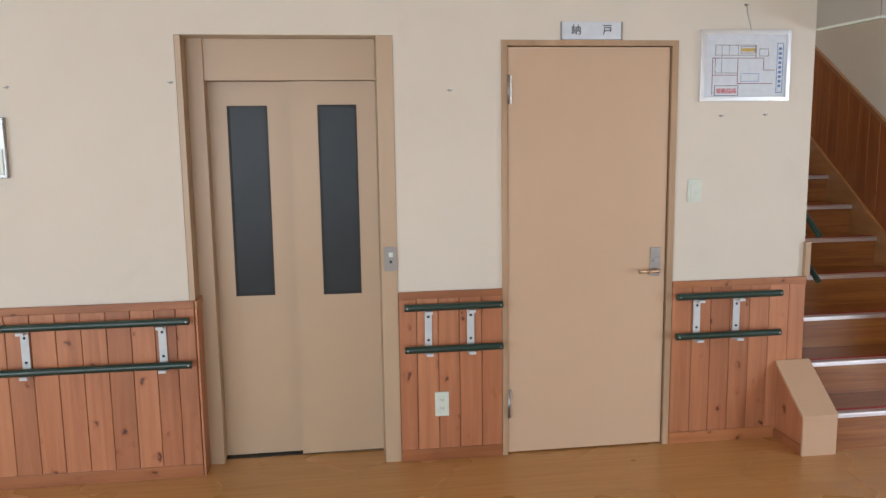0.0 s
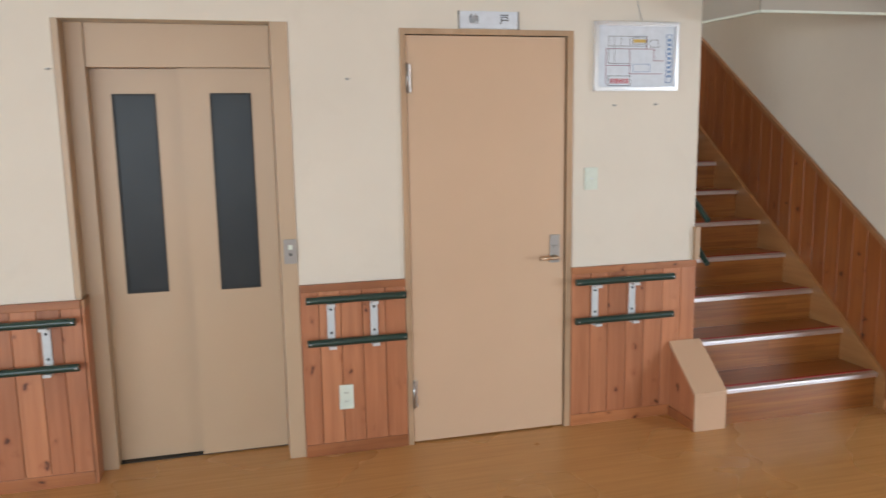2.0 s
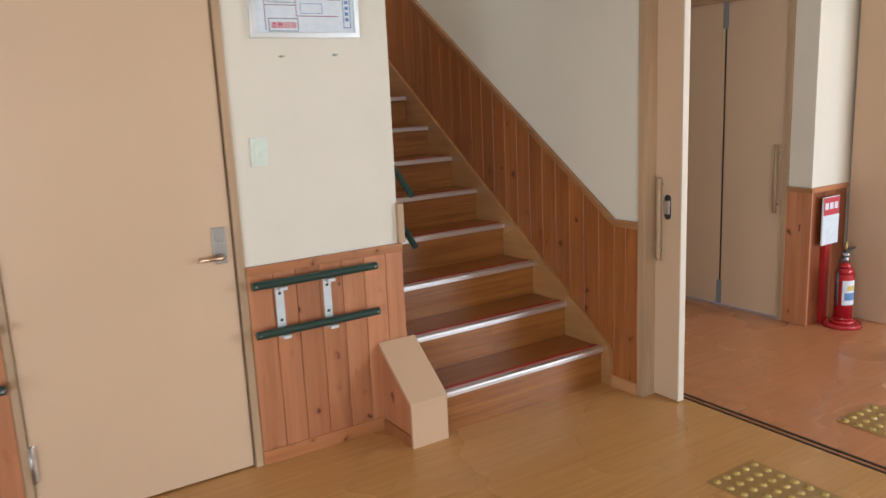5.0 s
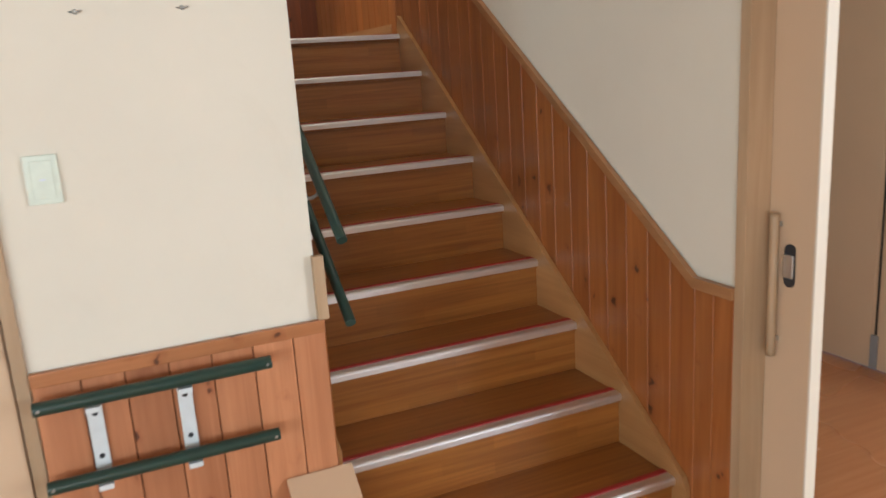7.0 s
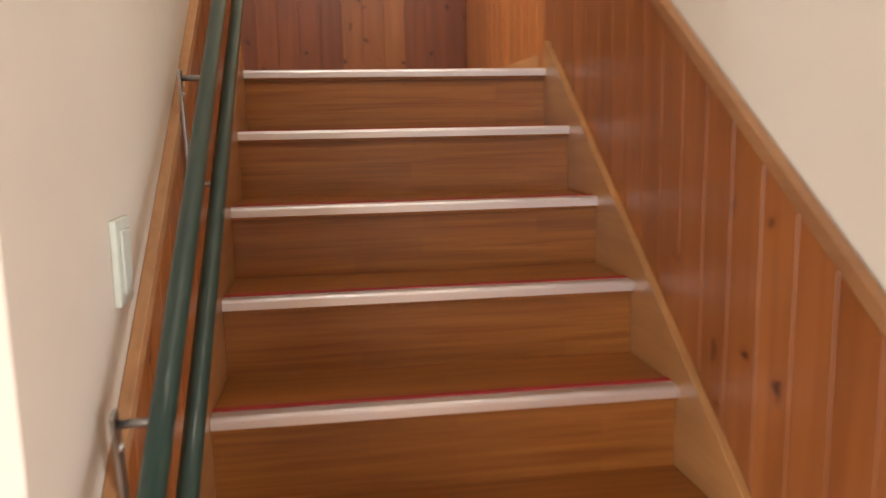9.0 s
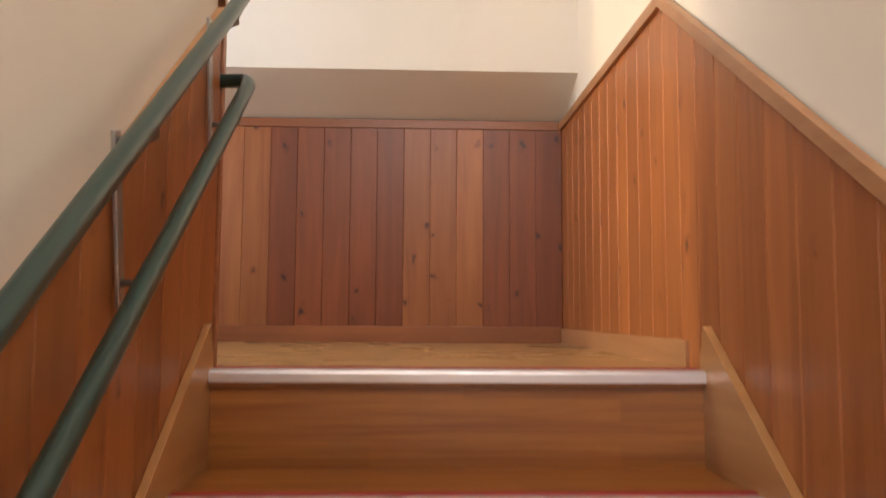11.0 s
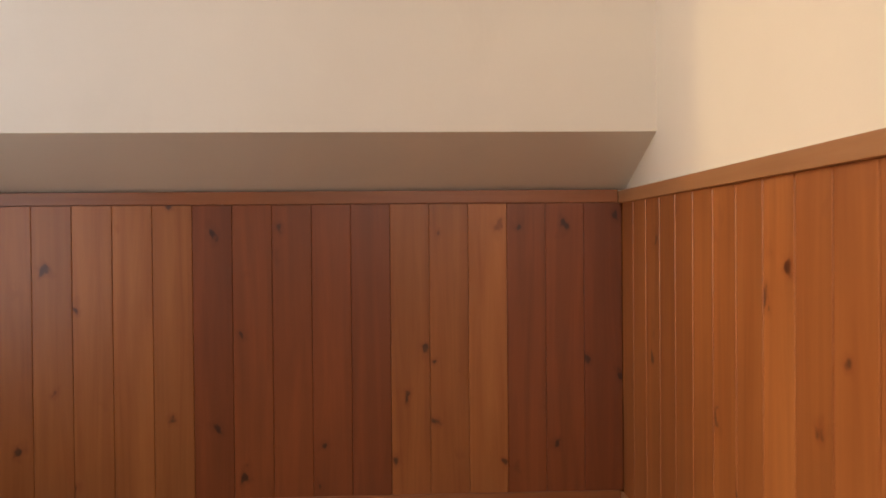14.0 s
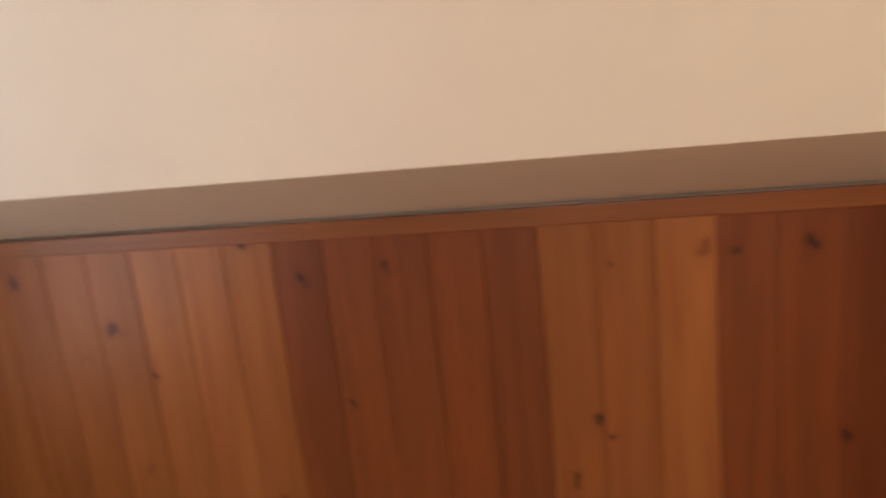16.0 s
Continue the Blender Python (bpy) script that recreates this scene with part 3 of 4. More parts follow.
wall_handrail(-2.42, -1.497, (0.769, 0.565), (-2.225, -1.628), "double dark green handrail on pine wainscot by lift")
wall_handrail(-0.512, -0.037, (0.785, 0.580), (-0.394, -0.187), "short double dark green handrail on pine wainscot")
wall_handrail(0.846, 1.402, (0.783, 0.580), (0.972, 1.184), "double dark green handrail on pine beside stairs")

RX = 1.64
sr = thing("handrail", RX, 0.9, 1.6, "double dark green handrail climbing the stair wall", "handrail")
for y0, z0, y1, z1 in ((0.01, 1.055, 1.905, 2.472), (0.0, 0.82, 1.935, 2.280)):
    foot, knee = Vector((1.645, y0, z0)), Vector((1.636, y1, z1))
    d = (knee - foot).normalized()
    pts = [foot, foot + d * 0.005, knee - d * 0.05, knee - d * 0.03, knee - d * 0.012 + Vector((-0.004, 0, 0)), knee + Vector((-0.014, 0.004, 0.001)), knee + Vector((-0.035, 0.01, 0.002)), knee + Vector((-0.07, 0.012, 0.002)), knee + Vector((-0.16, 0.014, 0.002))]
    part("rail", tube(bmesh.new(), pts, 0.0152), GREEN, sr)
for yb in (0.20, 0.78, 1.36, 1.80):
    zu, zl = 1.047 + 0.748 * yb, 0.82 + 0.7545 * yb
    b = part("bracket", prism([(yb + 0.030, zl - 0.055), (yb + 0.052, zl - 0.05), (yb + 0.010, zu - 0.028), (yb - 0.012, zu - 0.033)], "x", XL + 0.0105, XL + 0.0165, 0.0015), STEEL, sr, "slanted steel bracket plate")
    for y, z, p in ((yb, zu, zu), (yb + 0.035, zl + 0.026, zl)):
        part("arm", tube(bmesh.new(), [(XL + 0.0168, y, z - 0.045), (RX - 0.02, y, z - 0.045), (RX - 0.004, y, z - 0.038), (RX, y, z - 0.0175)], 0.0055, 10), STEEL, b)
        bm = bmesh.new()
        bmesh.ops.create_cone(bm, cap_ends=True, segments=10, radius1=0.006, radius2=0.004, depth=0.004, matrix=Matrix.Translation((XL + 0.0187, y + 0.004, z - 0.075)) @ pose(0, 0, 0, 0, 90))
        part("screw", bm, ALU, b, "bright screw head")

# ---- lift ----
lift = thing("elevator_door", -1.01, 0.15, 0, "beige two-panel elevator door with narrow dark windows", "elevator door")
part("jamb", boxes((-1.5035, -1.478, 0.004, 0.2, 0, 2.049)), ELEVATOR, lift, "beige jamb")
part("jamb", boxes((-1.4775, -1.402, 0.112, 0.2, 0, 2.049), bevel=0.002), ELEVATOR, lift, "beige jamb")
part("jamb", boxes((-0.612, -0.5355, -0.006, 0.2, 0, 2.049), bevel=0.002), ELEVATOR, lift, "beige jamb")
part("header", boxes((-1.4015, -0.6125, 0.125, 0.2, 1.859, 2.049), bevel=0.002), ELEVATOR, lift)
part("sill", boxes((-1.4015, -0.6125, 0.165, 0.24, 0.0005, 0.006)), DARK, lift, "dark sill groove")


def lift_panel(x0, x1, y, gx0, gx1):
    z0, z1, g0, g1, d = 0.009, 1.857, 0.828, 1.742, 0.03
    p = part("panel", boxes((x0, gx0, y, y + d, z0, z1), (gx1, x1, y, y + d, z0, z1), (gx0, gx1, y, y + d, z0, g0), (gx0, gx1, y, y + d, g1, z1)), ELEVATOR, lift, "beige enamelled door panel")
    bm = boxes((gx0, gx1, y + 0.008, y + 0.014, g0, g1))
    part("window", bm, SMOKED, p, "smoked glass window")
    part("gasket", boxes((gx0 - 0.004, gx0 + 0.004, y - 0.002, y - 0.0003, g0 - 0.004, g1 + 0.004), (gx1 - 0.004, gx1 + 0.004, y - 0.002, y - 0.0003, g0 - 0.004, g1 + 0.004), (gx0 + 0.004, gx1 - 0.004, y - 0.002, y - 0.0003, g0 - 0.004, g0 + 0.004), (gx0 + 0.004, gx1 - 0.004, y - 0.002, y - 0.0003, g1 - 0.004, g1 + 0.004)), DARK, p, "dark rubber gasket")
    return p


lift_panel(-1.4015, -0.99, 0.195, -1.312, -1.132)
lift_panel(-1.022, -0.6125, 0.155, -0.886, -0.708)
call = thing("elevator_button", -0.566, -0.01, 0.96, "small steel elevator call plate with button", "call button")
part("plate", boxes((-0.597, -0.537, -0.014, -0.0065, 0.958, 1.072), bevel=0.0015), plain("grey_call_plate", (0.36, 0.34, 0.32), 0.5), call)
part("button", boxes((-0.577, -0.557, -0.018, -0.0145, 1.025, 1.047), bevel=0.001), WHITE, call, "white call button")
part("lamp", boxes((-0.573, -0.561, -0.0165, -0.0145, 0.995, 1.008), bevel=0.001), INK, call)

# ---- store room door ----
door = thing("door_1", 0.405, 0.02, 0, "plain beige laminate door, closed, with lever handle", "door", kind="structure")
part("door_frame", boxes((-0.027, -0.0005, -0.014, 0.12, 0, 2.03), (0.8125, 0.843, -0.014, 0.12, 0, 2.03), (-0.0005, 0.8125, -0.014, 0.12, 2.004, 2.03)), TRIMWOOD, door, "beige door frame")
part("leaf", boxes((0.003, 0.806, 0.0, 0.036, 0.008, 2.0), bevel=0.002), LAMINATE, door, "beige laminate leaf")
part("backing", boxes((-0.0003, 0.8123, 0.06, 0.07, 0, 2.0035)), DARK, door, "dark shadow gap")
for z0, z1 in ((1.735, 1.868), (0.196, 0.334)):
    h = part("hinge", boxes((0.006, 0.022, -0.014, -0.0005, z0, z1), bevel=0.002), ALU, door, "steel hinge")
    part("knuckle", tube(bmesh.new(), [(0.004, -0.0215, z0), (0.004, -0.0215, z1)], 0.0065, 10), STEEL, h)
hd = part("handle_plate", boxes((0.728, 0.780, -0.009, -0.0005, 0.884, 1.028), bevel=0.002), STEEL, door, "steel handle plate")
part("lever", tube(bmesh.new(), [(0.755, -0.012, 0.915), (0.755, -0.045, 0.915), (0.745, -0.055, 0.915), (0.70, -0.056, 0.915), (0.655, -0.053, 0.916)], 0.0095, 12), BRONZE, hd, "pale bronze lever")
part("thumb_turn", boxes((0.741, 0.767, -0.018, -0.0095, 0.955, 0.975), bevel=0.002), STEEL, hd)
sign = thing("door_sign", 0.408, -0.004, 2.034, "white sign with two black characters above door", "sign")
part("plate", boxes((0.264, 0.553, -0.012, -0.0005, 2.0335, 2.113), bevel=0.0015), PAPER, sign)
part("edge", boxes((0.258, 0.2635, -0.014, -0.0005, 2.032, 2.1145)), STEEL, sign)
part("edge", boxes((0.5535, 0.559, -0.014, -0.0005, 2.032, 2.1145)), STEEL, sign)
letters("character", "納", 0.05, 0.333, -0.0128, 2.074, INK, sign)
letters("character", "戸", 0.05, 0.485, -0.0128, 2.074, INK, sign)

# ---- evacuation plan ----
plan = thing("evacuation_plan", 1.185, -0.01, 1.74, "silver-framed evacuation plan hung on the wall", "picture frame")
px0, px1, pz0, pz1 = 0.953, 1.418, 1.740, 2.079
fw = 0.021
for pts in ([(px0, pz0), (px1, pz0), (px1 - fw, pz0 + fw), (px0 + fw, pz0 + fw)], [(px0, pz1), (px1, pz1), (px1 - fw, pz1 - fw), (px0 + fw, pz1 - fw)],
            [(px0, pz0), (px0, pz1), (px0 + fw, pz1 - fw), (px0 + fw, pz0 + fw)], [(px1, pz0), (px1, pz1), (px1 - fw, pz1 - fw), (px1 - fw, pz0 + fw)]):
    part("frame_bar", prism(pts, "y", -0.024, -0.001, 0.0015), ALU, plan, "silver aluminium frame bar")
part("sheet", boxes((px0 + fw, px1 - fw, -0.012, -0.001, pz0 + fw, pz1 - fw)), PAPER, plan, "white printed sheet")


def line(name, u0, v0, u1, v1, w, mat):
    """A printed line on the sheet; u and v run from 0 to 1 across it."""
    X = lambda u: px0 + (px1 - px0) * u
    Z = lambda v: pz1 - (pz1 - pz0) * v
    a, b, c, d = min(X(u0), X(u1)), max(X(u0), X(u1)), min(Z(v0), Z(v1)), max(Z(v0), Z(v1))
    part(name, boxes((a - w / 2, b + w / 2, -0.0128, -0.0121, c - w / 2, d + w / 2)), mat, plan)


def outline(u0, v0, u1, v1, w, mat):
    line("printed_line", u0, v0, u1, v0, w, mat)
    line("printed_line", u0, v1, u1, v1, w, mat)
    line("printed_line", u0, v0, u0, v1, w, mat)
    line("printed_line", u1, v0, u1, v1, w, mat)


outline(0.17, 0.21, 0.62, 0.35, 0.002, INK)
outline(0.66, 0.26, 0.76, 0.36, 0.002, INK)
outline(0.17, 0.39, 0.42, 0.60, 0.002, INK)
outline(0.46, 0.61, 0.66, 0.72, 0.002, INKBLUE)
line("printed_line", 0.24, 0.21, 0.24, 0.6, 0.0015, INK)
line("printed_line", 0.32, 0.21, 0.32, 0.35, 0.0015, INK)
line("printed_line", 0.42, 0.21, 0.42, 0.35, 0.0015, INK)
for u0, v0, u1, v1 in ((0.14, 0.39, 0.71, 0.39), (0.14, 0.39, 0.14, 0.9), (0.14, 0.63, 0.42, 0.63), (0.42, 0.39, 0.42, 0.75), (0.42, 0.75, 0.81, 0.75), (0.71, 0.39, 0.71, 0.56), (0.71, 0.56, 0.83, 0.56), (0.62, 0.21, 0.62, 0.39)):
    line("route_line", u0, v0, u1, v1, 0.003, plain("maroon_ink", (0.25, 0.06, 0.12), 0.5) if "maroon_ink" not in bpy.data.materials else bpy.data.materials["maroon_ink"])
outline(0.45, 0.23, 0.61, 0.32, 0.002, INK)
line("printed_label", 0.475, 0.275, 0.59, 0.275, 0.016, INKYELLOW)
outline(0.17, 0.78, 0.43, 0.92, 0.0025, INK)
letters("printed_title", "避難経路", 0.027, px0 + 0.30 * (px1 - px0), -0.0125, pz1 - 0.86 * (pz1 - pz0), INKRED, plan)
outline(0.86, 0.18, 0.925, 0.88, 0.003, INKBLUE)
for i in range(9):
    line("printed_character", 0.885, 0.25 + i * 0.066, 0.90, 0.265 + i * 0.066, 0.008, INKBLUE)


# ---- small fittings ----
def wall_switch(x0, x1, z0, z1, label, category, name, sockets):
    t = thing(name, (x0 + x1) / 2, -0.004, z0, label, category)
    face = -0.0005 if z0 > 0.9 else -0.0165
    part("plate", boxes((x0, x1, face - 0.009, face, z0, z1), bevel=0.003), WHITE, t)
    cx, cz = (x0 + x1) / 2, (z0 + z1) / 2
    if sockets:
        for dz in (-0.022, 0.022):
            s = part("socket", boxes((cx - 0.012, cx + 0.012, face - 0.011, face - 0.0093, cz + dz - 0.014, cz + dz + 0.014), bevel=0.001), WHITE, t)
            for dx in (-0.0055, 0.0055):
                part("slot", boxes((cx + dx - 0.001, cx + dx + 0.001, face - 0.0118, face - 0.0112, cz + dz - 0.004, cz + dz + 0.005)), INK, s)
    else:
        k = part("rocker", boxes((cx - 0.023, cx + 0.023, face - 0.0125, face - 0.0093, cz - 0.044, cz + 0.044), bevel=0.0015), WHITE, t)
        part("pilot_lamp", boxes((cx - 0.006, cx + 0.006, face - 0.0135, face - 0.0127, cz - 0.002, cz + 0.003)), PAPER, k, "small pale pilot lamp")
    return t


wall_switch(0.914, 0.986, 1.248, 1.361, "white plastic light switch on cream wall", "light switch", "light_switch", False)
wall_switch(-0.367, -0.298, 0.228, 0.350, "white double power outlet on pine wainscot", "power outlet", "power_outlet", True)
sw = thing("light_switch", XL, 0.3, 1.23, "white plastic light switch on stair wall", "light switch")
part("plate", boxes((XL - 0.0095, XL - 0.001, 0.330, 0.400, 1.262, 1.377), bevel=0.002), WHITE, sw)
part("rocker", boxes((XL - 0.0005, XL + 0.003, 0.345, 0.385, 1.277, 1.362), bevel=0.001), WHITE, sw)
unit = thing("wall_unit", -2.30, -0.03, 1.43, "grey and white wall-mounted control unit", "control unit")
part("body", boxes((-2.40, -2.232, -0.03, -0.0005, 1.432, 1.695), bevel=0.004), STEEL, unit)
part("cover", boxes((-2.39, -2.242, -0.036, -0.0305, 1.445, 1.56), bevel=0.002), WHITE, unit, "white lower cover")
part("window", boxes((-2.38, -2.252, -0.034, -0.0305, 1.585, 1.68), bevel=0.002), MATT, unit, "grey upper window")
for x, z in ((-2.212, 1.824), (-1.527, 1.842), (-0.274, 1.801), (1.075, 1.671), (1.307, 1.674), (1.187, 2.2)):
    bm = bmesh.new()
    bmesh.ops.create_cone(bm, cap_ends=True, segments=12, radius1=0.006, radius2=0.004, depth=0.004, matrix=Matrix.Translation((x, -0.0025, z)) @ pose(0, 0, 0, 90))
    hook = new("wall_hook", mesh_of("wall_hook", tube(bm, [(x - 0.012, -0.003, z), (x, -0.012, z - 0.003), (x + 0.013, -0.006, z + 0.002)], 0.002, 8), STEEL))
    tagged(hook, "small metal hook screwed into cream wall", "hook", "wall hooks")

wire = new("hanging_wire", mesh_of("hanging_wire", tube(bmesh.new(), [(1.187, -0.006, 2.2), (1.192, -0.005, 2.16), (1.205, -0.006, 2.12), (1.212, -0.010, 2.081)], 0.0014, 6), STEEL))
tagged(wire, "thin grey wire hanging from hook to frame", "wire")

# ---- sliding door and its opening ----
sl = thing("door_2", 2.66, -1.4, 0, "beige sliding door, pushed open into its pocket", "door", kind="structure")
part("door_frame", boxes((XR - 0.015, XR + 0.135, -0.497, WALL_END - 0.0005, 0, 2.05), bevel=0.002), TRIMWOOD, sl, "beige door frame")
part("door_frame", boxes((XR - 0.015, XR + 0.135, OPEN_A - 0.05, OPEN_A, 0, 2.05), bevel=0.002), TRIMWOOD, sl, "beige door frame")
part("door_header", boxes((XR - 0.015, XR + 0.135, OPEN_A, -0.4975, 2.005, 2.05), bevel=0.002), TRIMWOOD, sl, "beige door frame")
leaf = part("leaf", boxes((2.672, 2.708, -0.643, -0.4978, 0.006, 2.004), bevel=0.002), LAMINATE, sl, "beige laminate sliding leaf")
# Leading edge: its brightness is put into the colour, not a separate trim.
part("edge_strip", boxes((2.671, 2.709, -0.650, -0.6435, 0.006, 2.004), bevel=0.002), LAMINATE_LIT, leaf, "leading edge in laminate paled as lit")
for x, s in ((2.650, 1), (2.730, -1)):
    g = part("grab_bar", tube(bmesh.new(), [(x, -0.536, 0.685), (x, -0.536, 0.70), (x, -0.536, 1.06), (x, -0.536, 1.075)], 0.0125, 12), TRIMWOOD, leaf, "pale wood grab bar")
    for z in (0.73, 1.045):
        part("standoff", boxes((min(x, x + s * 0.022), max(x, x + s * 0.022), -0.542, -0.530, z - 0.006, z + 0.006)), STEEL, g)
oval = [(-0.571 + 0.018 * math.cos(radians(q)), (0.978 if q < 180 else 0.897) + 0.018 * math.sin(radians(q))) for q in [*range(0, 181, 20), *range(180, 361, 20)]]
lk = part("lock_recess", prism(oval, "x", 2.6690, 2.6718), INK, leaf, "dark oval lock recess")
part("latch", boxes((2.663, 2.6686, -0.586, -0.554, 0.905, 0.968), bevel=0.004), ALU, lk, "bright steel latch")
trk = thing("door_track", 2.765, -1.4, 0, "dark double floor track of the sliding door", "door track", kind="structure")
part("bed", boxes((2.7355, 2.7945, -2.4, -0.41, -0.2, -0.003)), FLOOR_HALL, trk)
for x in (2.742, 2.778):
    part("groove", boxes((x, x + 0.011, -2.4, -0.41, -0.0028, 0.0012)), DARK, trk, "dark track groove")

d2 = thing("door_3", 4.2, 0.5, 0, "pair of closed beige sliding doors in the hall", "door", kind="structure")
part("door_frame", boxes((4.17, 4.30, -0.19, -0.161, 0, 2.03), bevel=0.002), TRIMWOOD, d2, "beige door frame")
part("door_header", boxes((4.17, 4.30, -0.1605, 1.4, 1.985, 2.03), bevel=0.002), TRIMWOOD, d2, "beige door frame")
p1 = part("leaf", boxes((4.205, 4.235, -0.1605, 0.285, 0.008, 1.984), bevel=0.002), LAMINATE, d2, "beige sliding leaf")
part("leaf", boxes((4.205, 4.235, 0.321, 1.3995, 0.008, 1.984), bevel=0.002), LAMINATE, d2, "beige sliding leaf")
part("slot", boxes((4.2105, 4.235, 0.2855, 0.3205, 0.008, 1.984)), LAMINATE, d2, "recessed strip between the leaves")
part("slot", boxes((4.2085, 4.2102, 0.297, 0.308, 0.172, 1.818)), DARK, d2, "dark slot between the leaves")
part("plate", boxes((4.198, 4.2145, 0.2855, 0.3205, 0.01, 0.17)), MATT, d2, "grey metal plate")
part("plate", boxes((4.198, 4.2145, 0.2855, 0.3205, 1.82, 1.984)), MATT, d2, "grey metal plate")
g = part("grab_bar", tube(bmesh.new(), [(4.17, -0.11, 0.68), (4.17, -0.11, 1.10)], 0.013, 12), TRIMWOOD, p1, "wood grab bar")
for z in (0.73, 1.05):
    part("standoff", boxes((4.178, 4.2045, -0.116, -0.104, z - 0.006, z + 0.006)), STEEL, g)
s2 = thing("door_sign", 4.18, 0.345, 2.06, "white room sign with black characters above door", "sign")
part("plate", boxes((4.178, 4.1895, 0.205, 0.485, 2.04, 2.115), bevel=0.001), WHITE, s2)
for i, ch in enumerate("静養室"):
    letters("character", ch, 0.05, 4.1774, 0.435 - 0.09 * i, 2.078, INK, s2, -90)

hw = thing("wainscot", 4.19, -0.25, 0, "varnished pine wainscot at the hall corner", "wainscot", kind="structure")
part("panel", boxes((4.176, 4.1895, -0.352, -0.19, 0, 0.82)), BOARD, hw)
part("cap_rail", boxes((4.168, 4.1895, -0.36, -0.19, 0.8205, 0.85), bevel=0.002), BOARD_CAP_Y, hw)
for i in range(3):
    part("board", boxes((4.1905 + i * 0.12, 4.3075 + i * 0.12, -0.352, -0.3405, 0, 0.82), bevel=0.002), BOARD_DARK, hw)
part("cap_rail", boxes((4.1905, 4.55, -0.36, -0.3405, 0.8205, 0.85), bevel=0.002), BOARD_CAP, hw)

# fire extinguisher on its stand
fe = thing("fire_extinguisher", 4.36, -0.475, 0, "red fire extinguisher on a red stand", "fire extinguisher")
ex, ey = 4.36, -0.475
part("stand", cone(cone(bmesh.new(), ex, ey, 0, 0.022, 0.112, 0.106), ex, ey, 0.022, 0.04, 0.072, 0.068), EXTRED, fe, "red round stand")
bm = bmesh.new()
for z0, z1, r0, r1 in ((0.04, 0.055, 0.046, 0.053), (0.055, 0.325, 0.053, 0.053), (0.325, 0.36, 0.053, 0.042), (0.36, 0.395, 0.042, 0.022)):
    cone(bm, ex, ey, z0, z1, r0, r1)
body = part("body", bm, EXTRED, fe, "glossy red cylinder")
arc = [math.radians(200 + 14 * i) for i in range(11)]
part("label", prism([(ex + 0.0545 * math.cos(a), ey + 0.0545 * math.sin(a)) for a in arc] + [(ex + 0.0532 * math.cos(a), ey + 0.0532 * math.sin(a)) for a in arc[::-1]], "z", 0.14, 0.29), PAPER, body, "white and blue label")
part("label_band", prism([(ex + 0.0555 * math.cos(a), ey + 0.0555 * math.sin(a)) for a in arc[1:-1]] + [(ex + 0.0547 * math.cos(a), ey + 0.0547 * math.sin(a)) for a in arc[-2:0:-1]], "z", 0.17, 0.215), INKBLUE, body, "blue label band")
part("label_band", prism([(ex + 0.0555 * math.cos(a), ey + 0.0555 * math.sin(a)) for a in arc[2:-2]] + [(ex + 0.0547 * math.cos(a), ey + 0.0547 * math.sin(a)) for a in arc[-3:1:-1]], "z", 0.23, 0.26), INKYELLOW, body, "yellow label band")
part("valve", cone(cone(bmesh.new(), ex, ey, 0.395, 0.43, 0.018, 0.018), ex, ey, 0.43, 0.455, 0.024, 0.02), STEEL, fe, "steel valve")
part("lever", prism([(ex - 0.02, 0.455), (ex + 0.09, 0.47), (ex + 0.09, 0.478), (ex - 0.02, 0.47)], "y", ey - 0.01, ey + 0.01), INK, fe)
part("hose", tube(bmesh.new(), [(ex - 0.02, ey, 0.43), (ex - 0.06, ey, 0.41), (ex - 0.08, ey, 0.33), (ex - 0.078, ey, 0.2), (ex - 0.076, ey, 0.14)], 0.008, 8), INK, fe)
part("pin", tube(bmesh.new(), [(ex, ey, 0.455), (ex, ey, 0.52)], 0.006, 8), BRASS, fe)
note = thing("notice_board", 4.4, -0.37, 0.4, "red notice post with white and red card", "notice")
part("post", boxes((4.295, 4.345, -0.382, -0.3525, 0, 0.62), bevel=0.002), EXTRED, note, "red back plate")
card = part("card", boxes((4.235, 4.405, -0.392, -0.3825, 0.50, 0.79), bevel=0.001), PAPER, note, "white card")
part("band", boxes((4.238, 4.402, -0.3935, -0.3922, 0.68, 0.786)), INKRED, card, "red printed band")
for i in range(3):
    part("printed_bar", boxes((4.252 + 0.048 * i, 4.288 + 0.048 * i, -0.3945, -0.3937, 0.715, 0.755)), PAPER, card)


# shoe rack with shoes
rack = thing("shoe_rack", 5.2, -0.5, 0, "tall open beige shoe rack partly filled with shoes", "shoe rack")
r0, r1, ry0, ry1, rh = 4.56, 6.0, -0.635, -0.362, 1.98
part("side_panel", boxes((r0, r0 + 0.025, ry0, ry1, 0, rh), bevel=0.0015), LAMINATE, rack)
part("side_panel", boxes((r1 - 0.025, r1, ry0, ry1, 0, rh), bevel=0.0015), LAMINATE, rack)
part("back_panel", boxes((r0 + 0.0255, r1 - 0.0255, ry1 - 0.012, ry1, 0, rh)), LAMINATE, rack)
part("edge_strip", boxes((r0, r0 + 0.025, ry0 - 0.003, ry0 - 0.0003, 0, rh)), WHITE, rack, "pale front edge")
levels = [0.35, 0.585, 0.67, 0.912, 1.008, 1.228, 1.326, 1.523, 1.646, 1.837, 1.955]
for z in levels:
    sh = part("shelf", boxes((r0 + 0.0255, r1 - 0.0255, ry0 + 0.002, ry1 - 0.0125, z, z + 0.018), bevel=0.001), LAMINATE, rack)
    part("edge_strip", boxes((r0 + 0.0255, r1 - 0.0255, ry0 - 0.001, ry0 + 0.0017, z, z + 0.018)), WHITE, sh, "pale front edge")


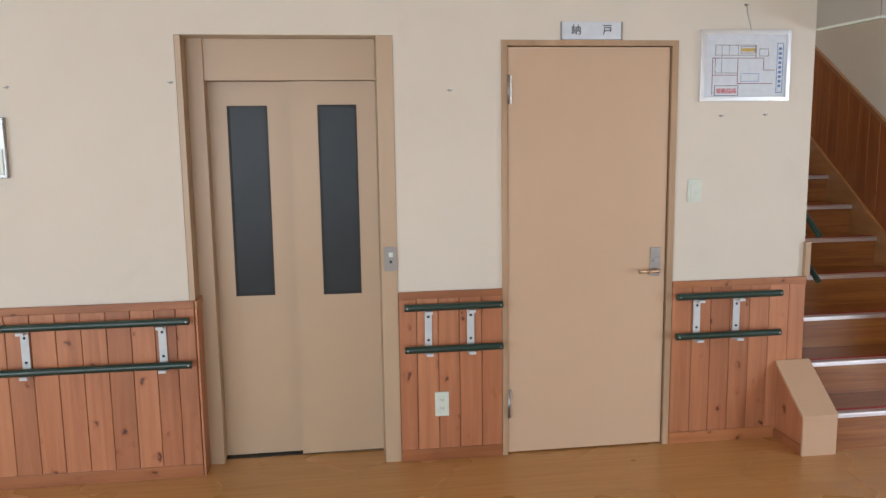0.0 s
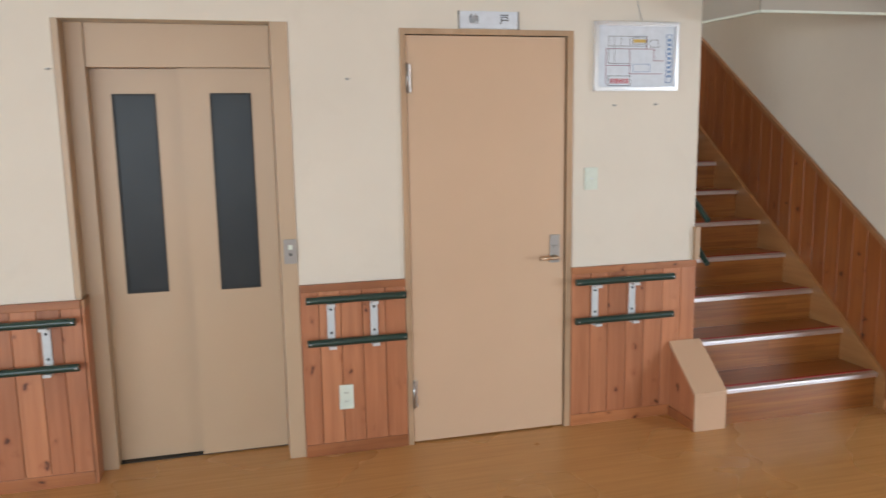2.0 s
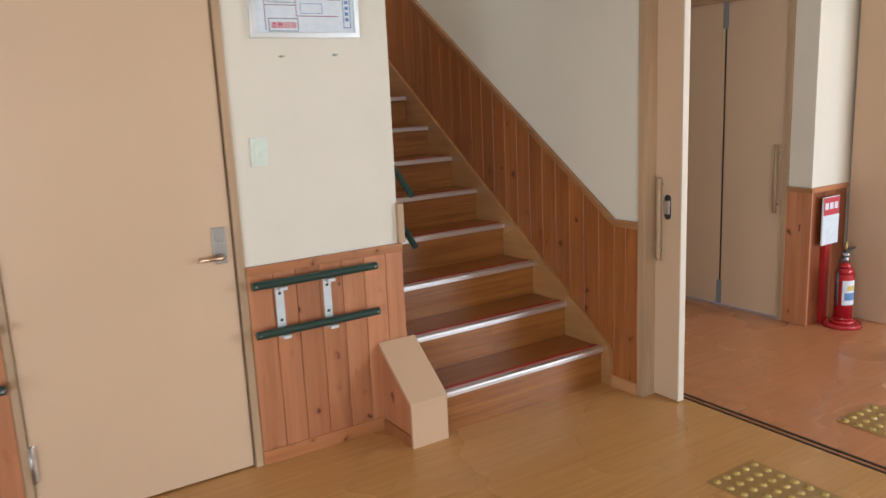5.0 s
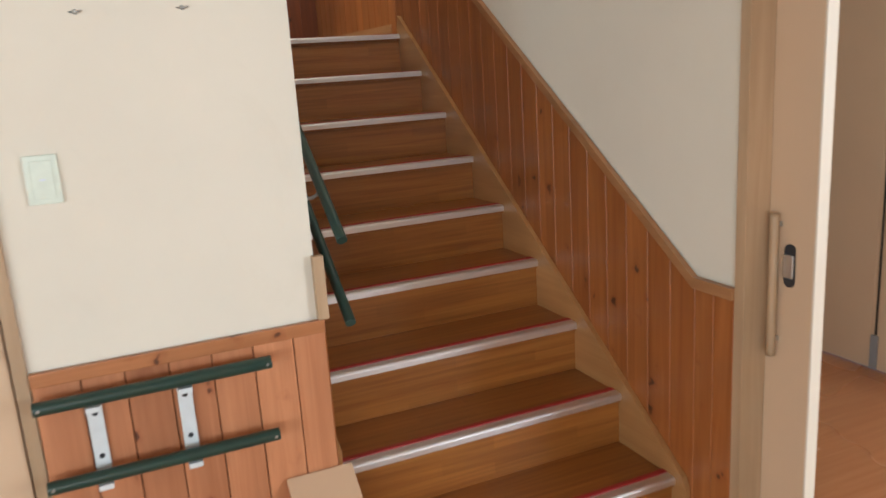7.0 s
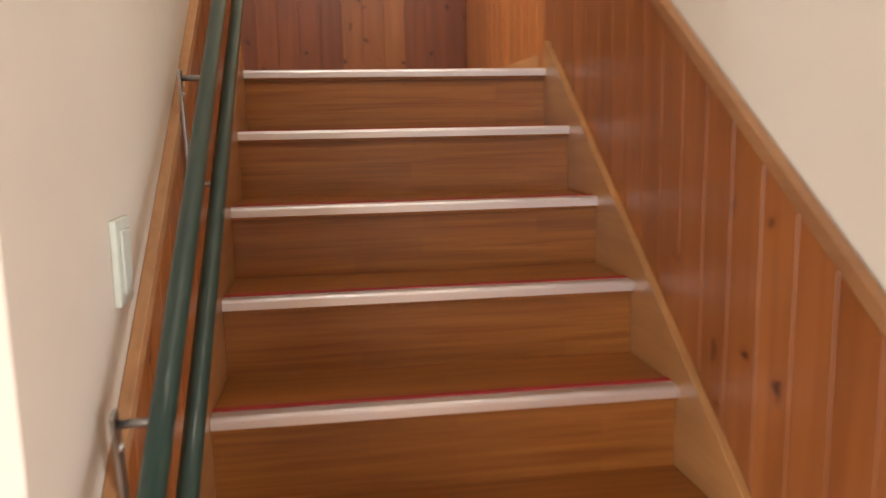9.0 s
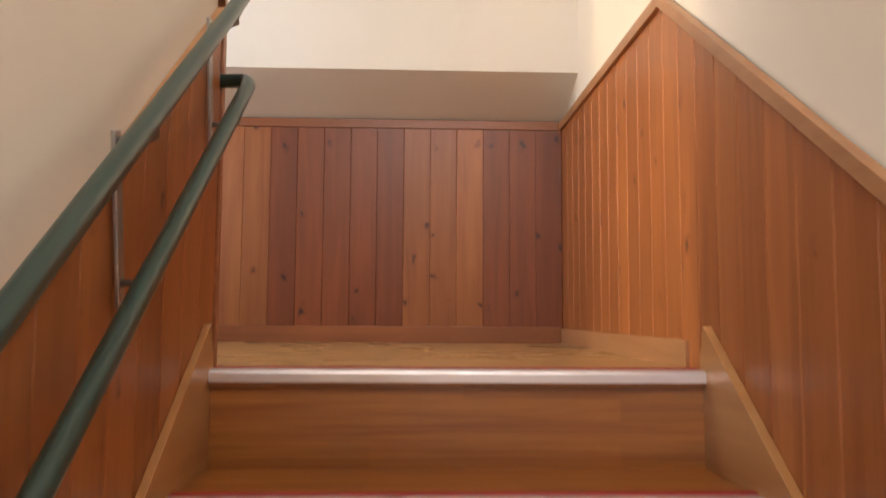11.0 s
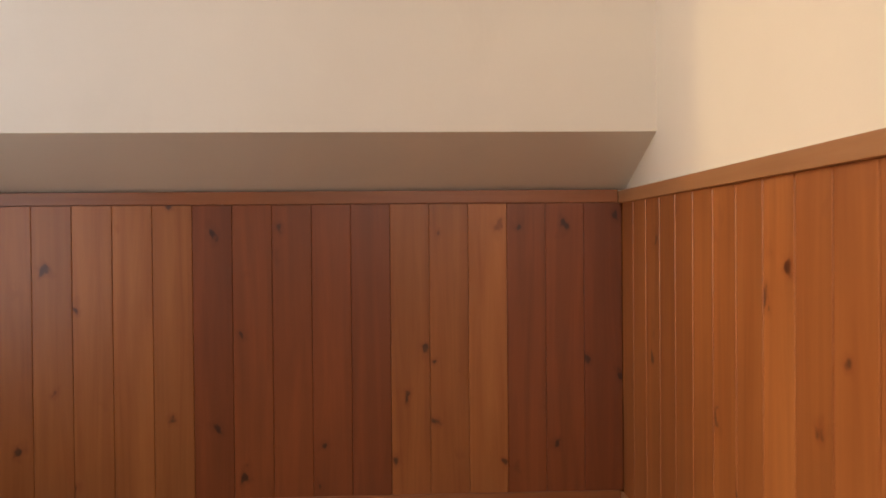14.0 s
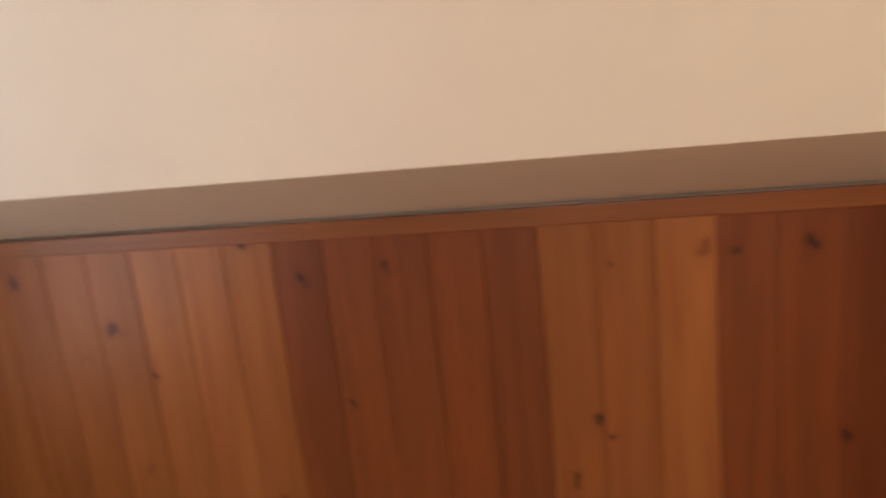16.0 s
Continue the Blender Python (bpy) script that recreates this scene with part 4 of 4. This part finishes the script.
def shoe(x, y, z, length, mat, label, turn=0.0):
    """A low shoe, its toe towards -y before the turn: sole, upper with an open collar, lace bar."""
    t = thing("shoe", x, y, z, label, "shoe", "shoes")
    L, w = length, length * 0.18
    outline_pts = []
    for i in range(20):
        a = 2 * math.pi * i / 20
        k = 1.0 if math.sin(a) < 0 else 0.86
        outline_pts.append((x + w * math.cos(a) * k, y + L / 2 * math.sin(a)))
    part("sole", prism(outline_pts, "z", z, z + 0.022), WHITE, t, "pale rubber sole")
    bm = bmesh.new()
    rings = []
    for zz, sx, sy, shift in ((0.0222, 0.97, 0.97, 0), (0.05, 0.93, 0.93, 0.004), (0.075, 0.72, 0.68, 0.045), (0.095, 0.55, 0.42, 0.065)):
        rings.append([bm.verts.new((x + (px - x) * sx, y + (py - y) * sy + shift * L / 0.26, z + zz)) for px, py in outline_pts])
    for a, b in zip(rings, rings[1:]):
        for i in range(20):
            f = bm.faces.new((a[i], a[(i + 1) % 20], b[(i + 1) % 20], b[i]))
            f.smooth = True
    bm.faces.new(rings[0])
    inner = [bm.verts.new((x + (v.co.x - x) * 0.8, v.co.y, z + 0.06)) for v in rings[-1]]
    for i in range(20):
        bm.faces.new((rings[-1][i], rings[-1][(i + 1) % 20], inner[(i + 1) % 20], inner[i]))
    bm.faces.new(inner)
    bmesh.ops.recalc_face_normals(bm, faces=bm.faces)
    part("upper", bm, mat, t)
    t.rotation_euler = (0, 0, radians(turn))
    return t


SHOE_DARK = plain("black_leather", (0.03, 0.03, 0.035), 0.45, 0.1)
SHOE_GREY = plain("grey_canvas", (0.22, 0.25, 0.28), 0.8)
SHOE_BLUE = plain("navy_canvas", (0.05, 0.07, 0.13), 0.75)
rng = random.Random(4)
for z in (0.585, 0.912, 1.228, 1.523, 1.837):
    for i in range(5):
        if rng.random() < 0.85:
            kind = rng.choice([(SHOE_DARK, "black leather shoe on the shoe rack"), (SHOE_GREY, "grey canvas shoe on the shoe rack"), (SHOE_BLUE, "navy canvas shoe on the shoe rack")])
            for dx in (-0.052, 0.052):
                shoe(r0 + 0.16 + 0.26 * i + dx, -0.51, z + 0.0185, 0.25, kind[0], kind[1])
for dx in (0, 0.11):
    shoe(4.72 + dx, -0.53, 0.013, 0.25, SHOE_DARK, "black slipper on the teal mat")
mat = new("rack_mat", mesh_of("rack_mat", boxes((r0 + 0.03, r1 - 0.03, -1.15, ry1 - 0.02, 0.0002, 0.012), bevel=0.003), TEAL))
tagged(mat, "thin teal mat under the shoe rack", "mat")
shoe(4.1, -1.10, 0.0, 0.25, SHOE_GREY, "grey canvas shoe on the hall floor", 60)


# ---- studded guiding strips in the floor ----
def stud_mesh():
    bm = bmesh.new()
    cone(bm, 0, 0, 0, 0.003, 0.0165, 0.014, 12)
    cone(bm, 0, 0, 0.003, 0.006, 0.014, 0.007, 12)
    return mesh_of("stud", bm, BRASS)


STUD = stud_mesh()


def studded(x0, x1, y0, y1):
    t = thing("tactile_strip", (x0 + x1) / 2, (y0 + y1) / 2, 0, "yellow studded tactile strip laid on the floor", "tactile strip", "tactile strips", "structure")
    part("base", boxes((x0, x1, y0, y1, 0.0004, 0.0025)), MATBASE, t, "olive translucent base sheet")
    n, m = round((x1 - x0) / 0.058), round((y1 - y0) / 0.058)
    for i in range(n):
        for j in range(m):
            ob = new("stud", STUD)
            ob.parent = t
            ob.location = Vector((x0 + (x1 - x0) * (i + 0.5) / n, y0 + (y1 - y0) * (j + 0.5) / m, 0.0026)) - t.location


studded(2.16, 2.445, -2.39, -1.215)
studded(3.045, 3.335, -1.85, -1.21)
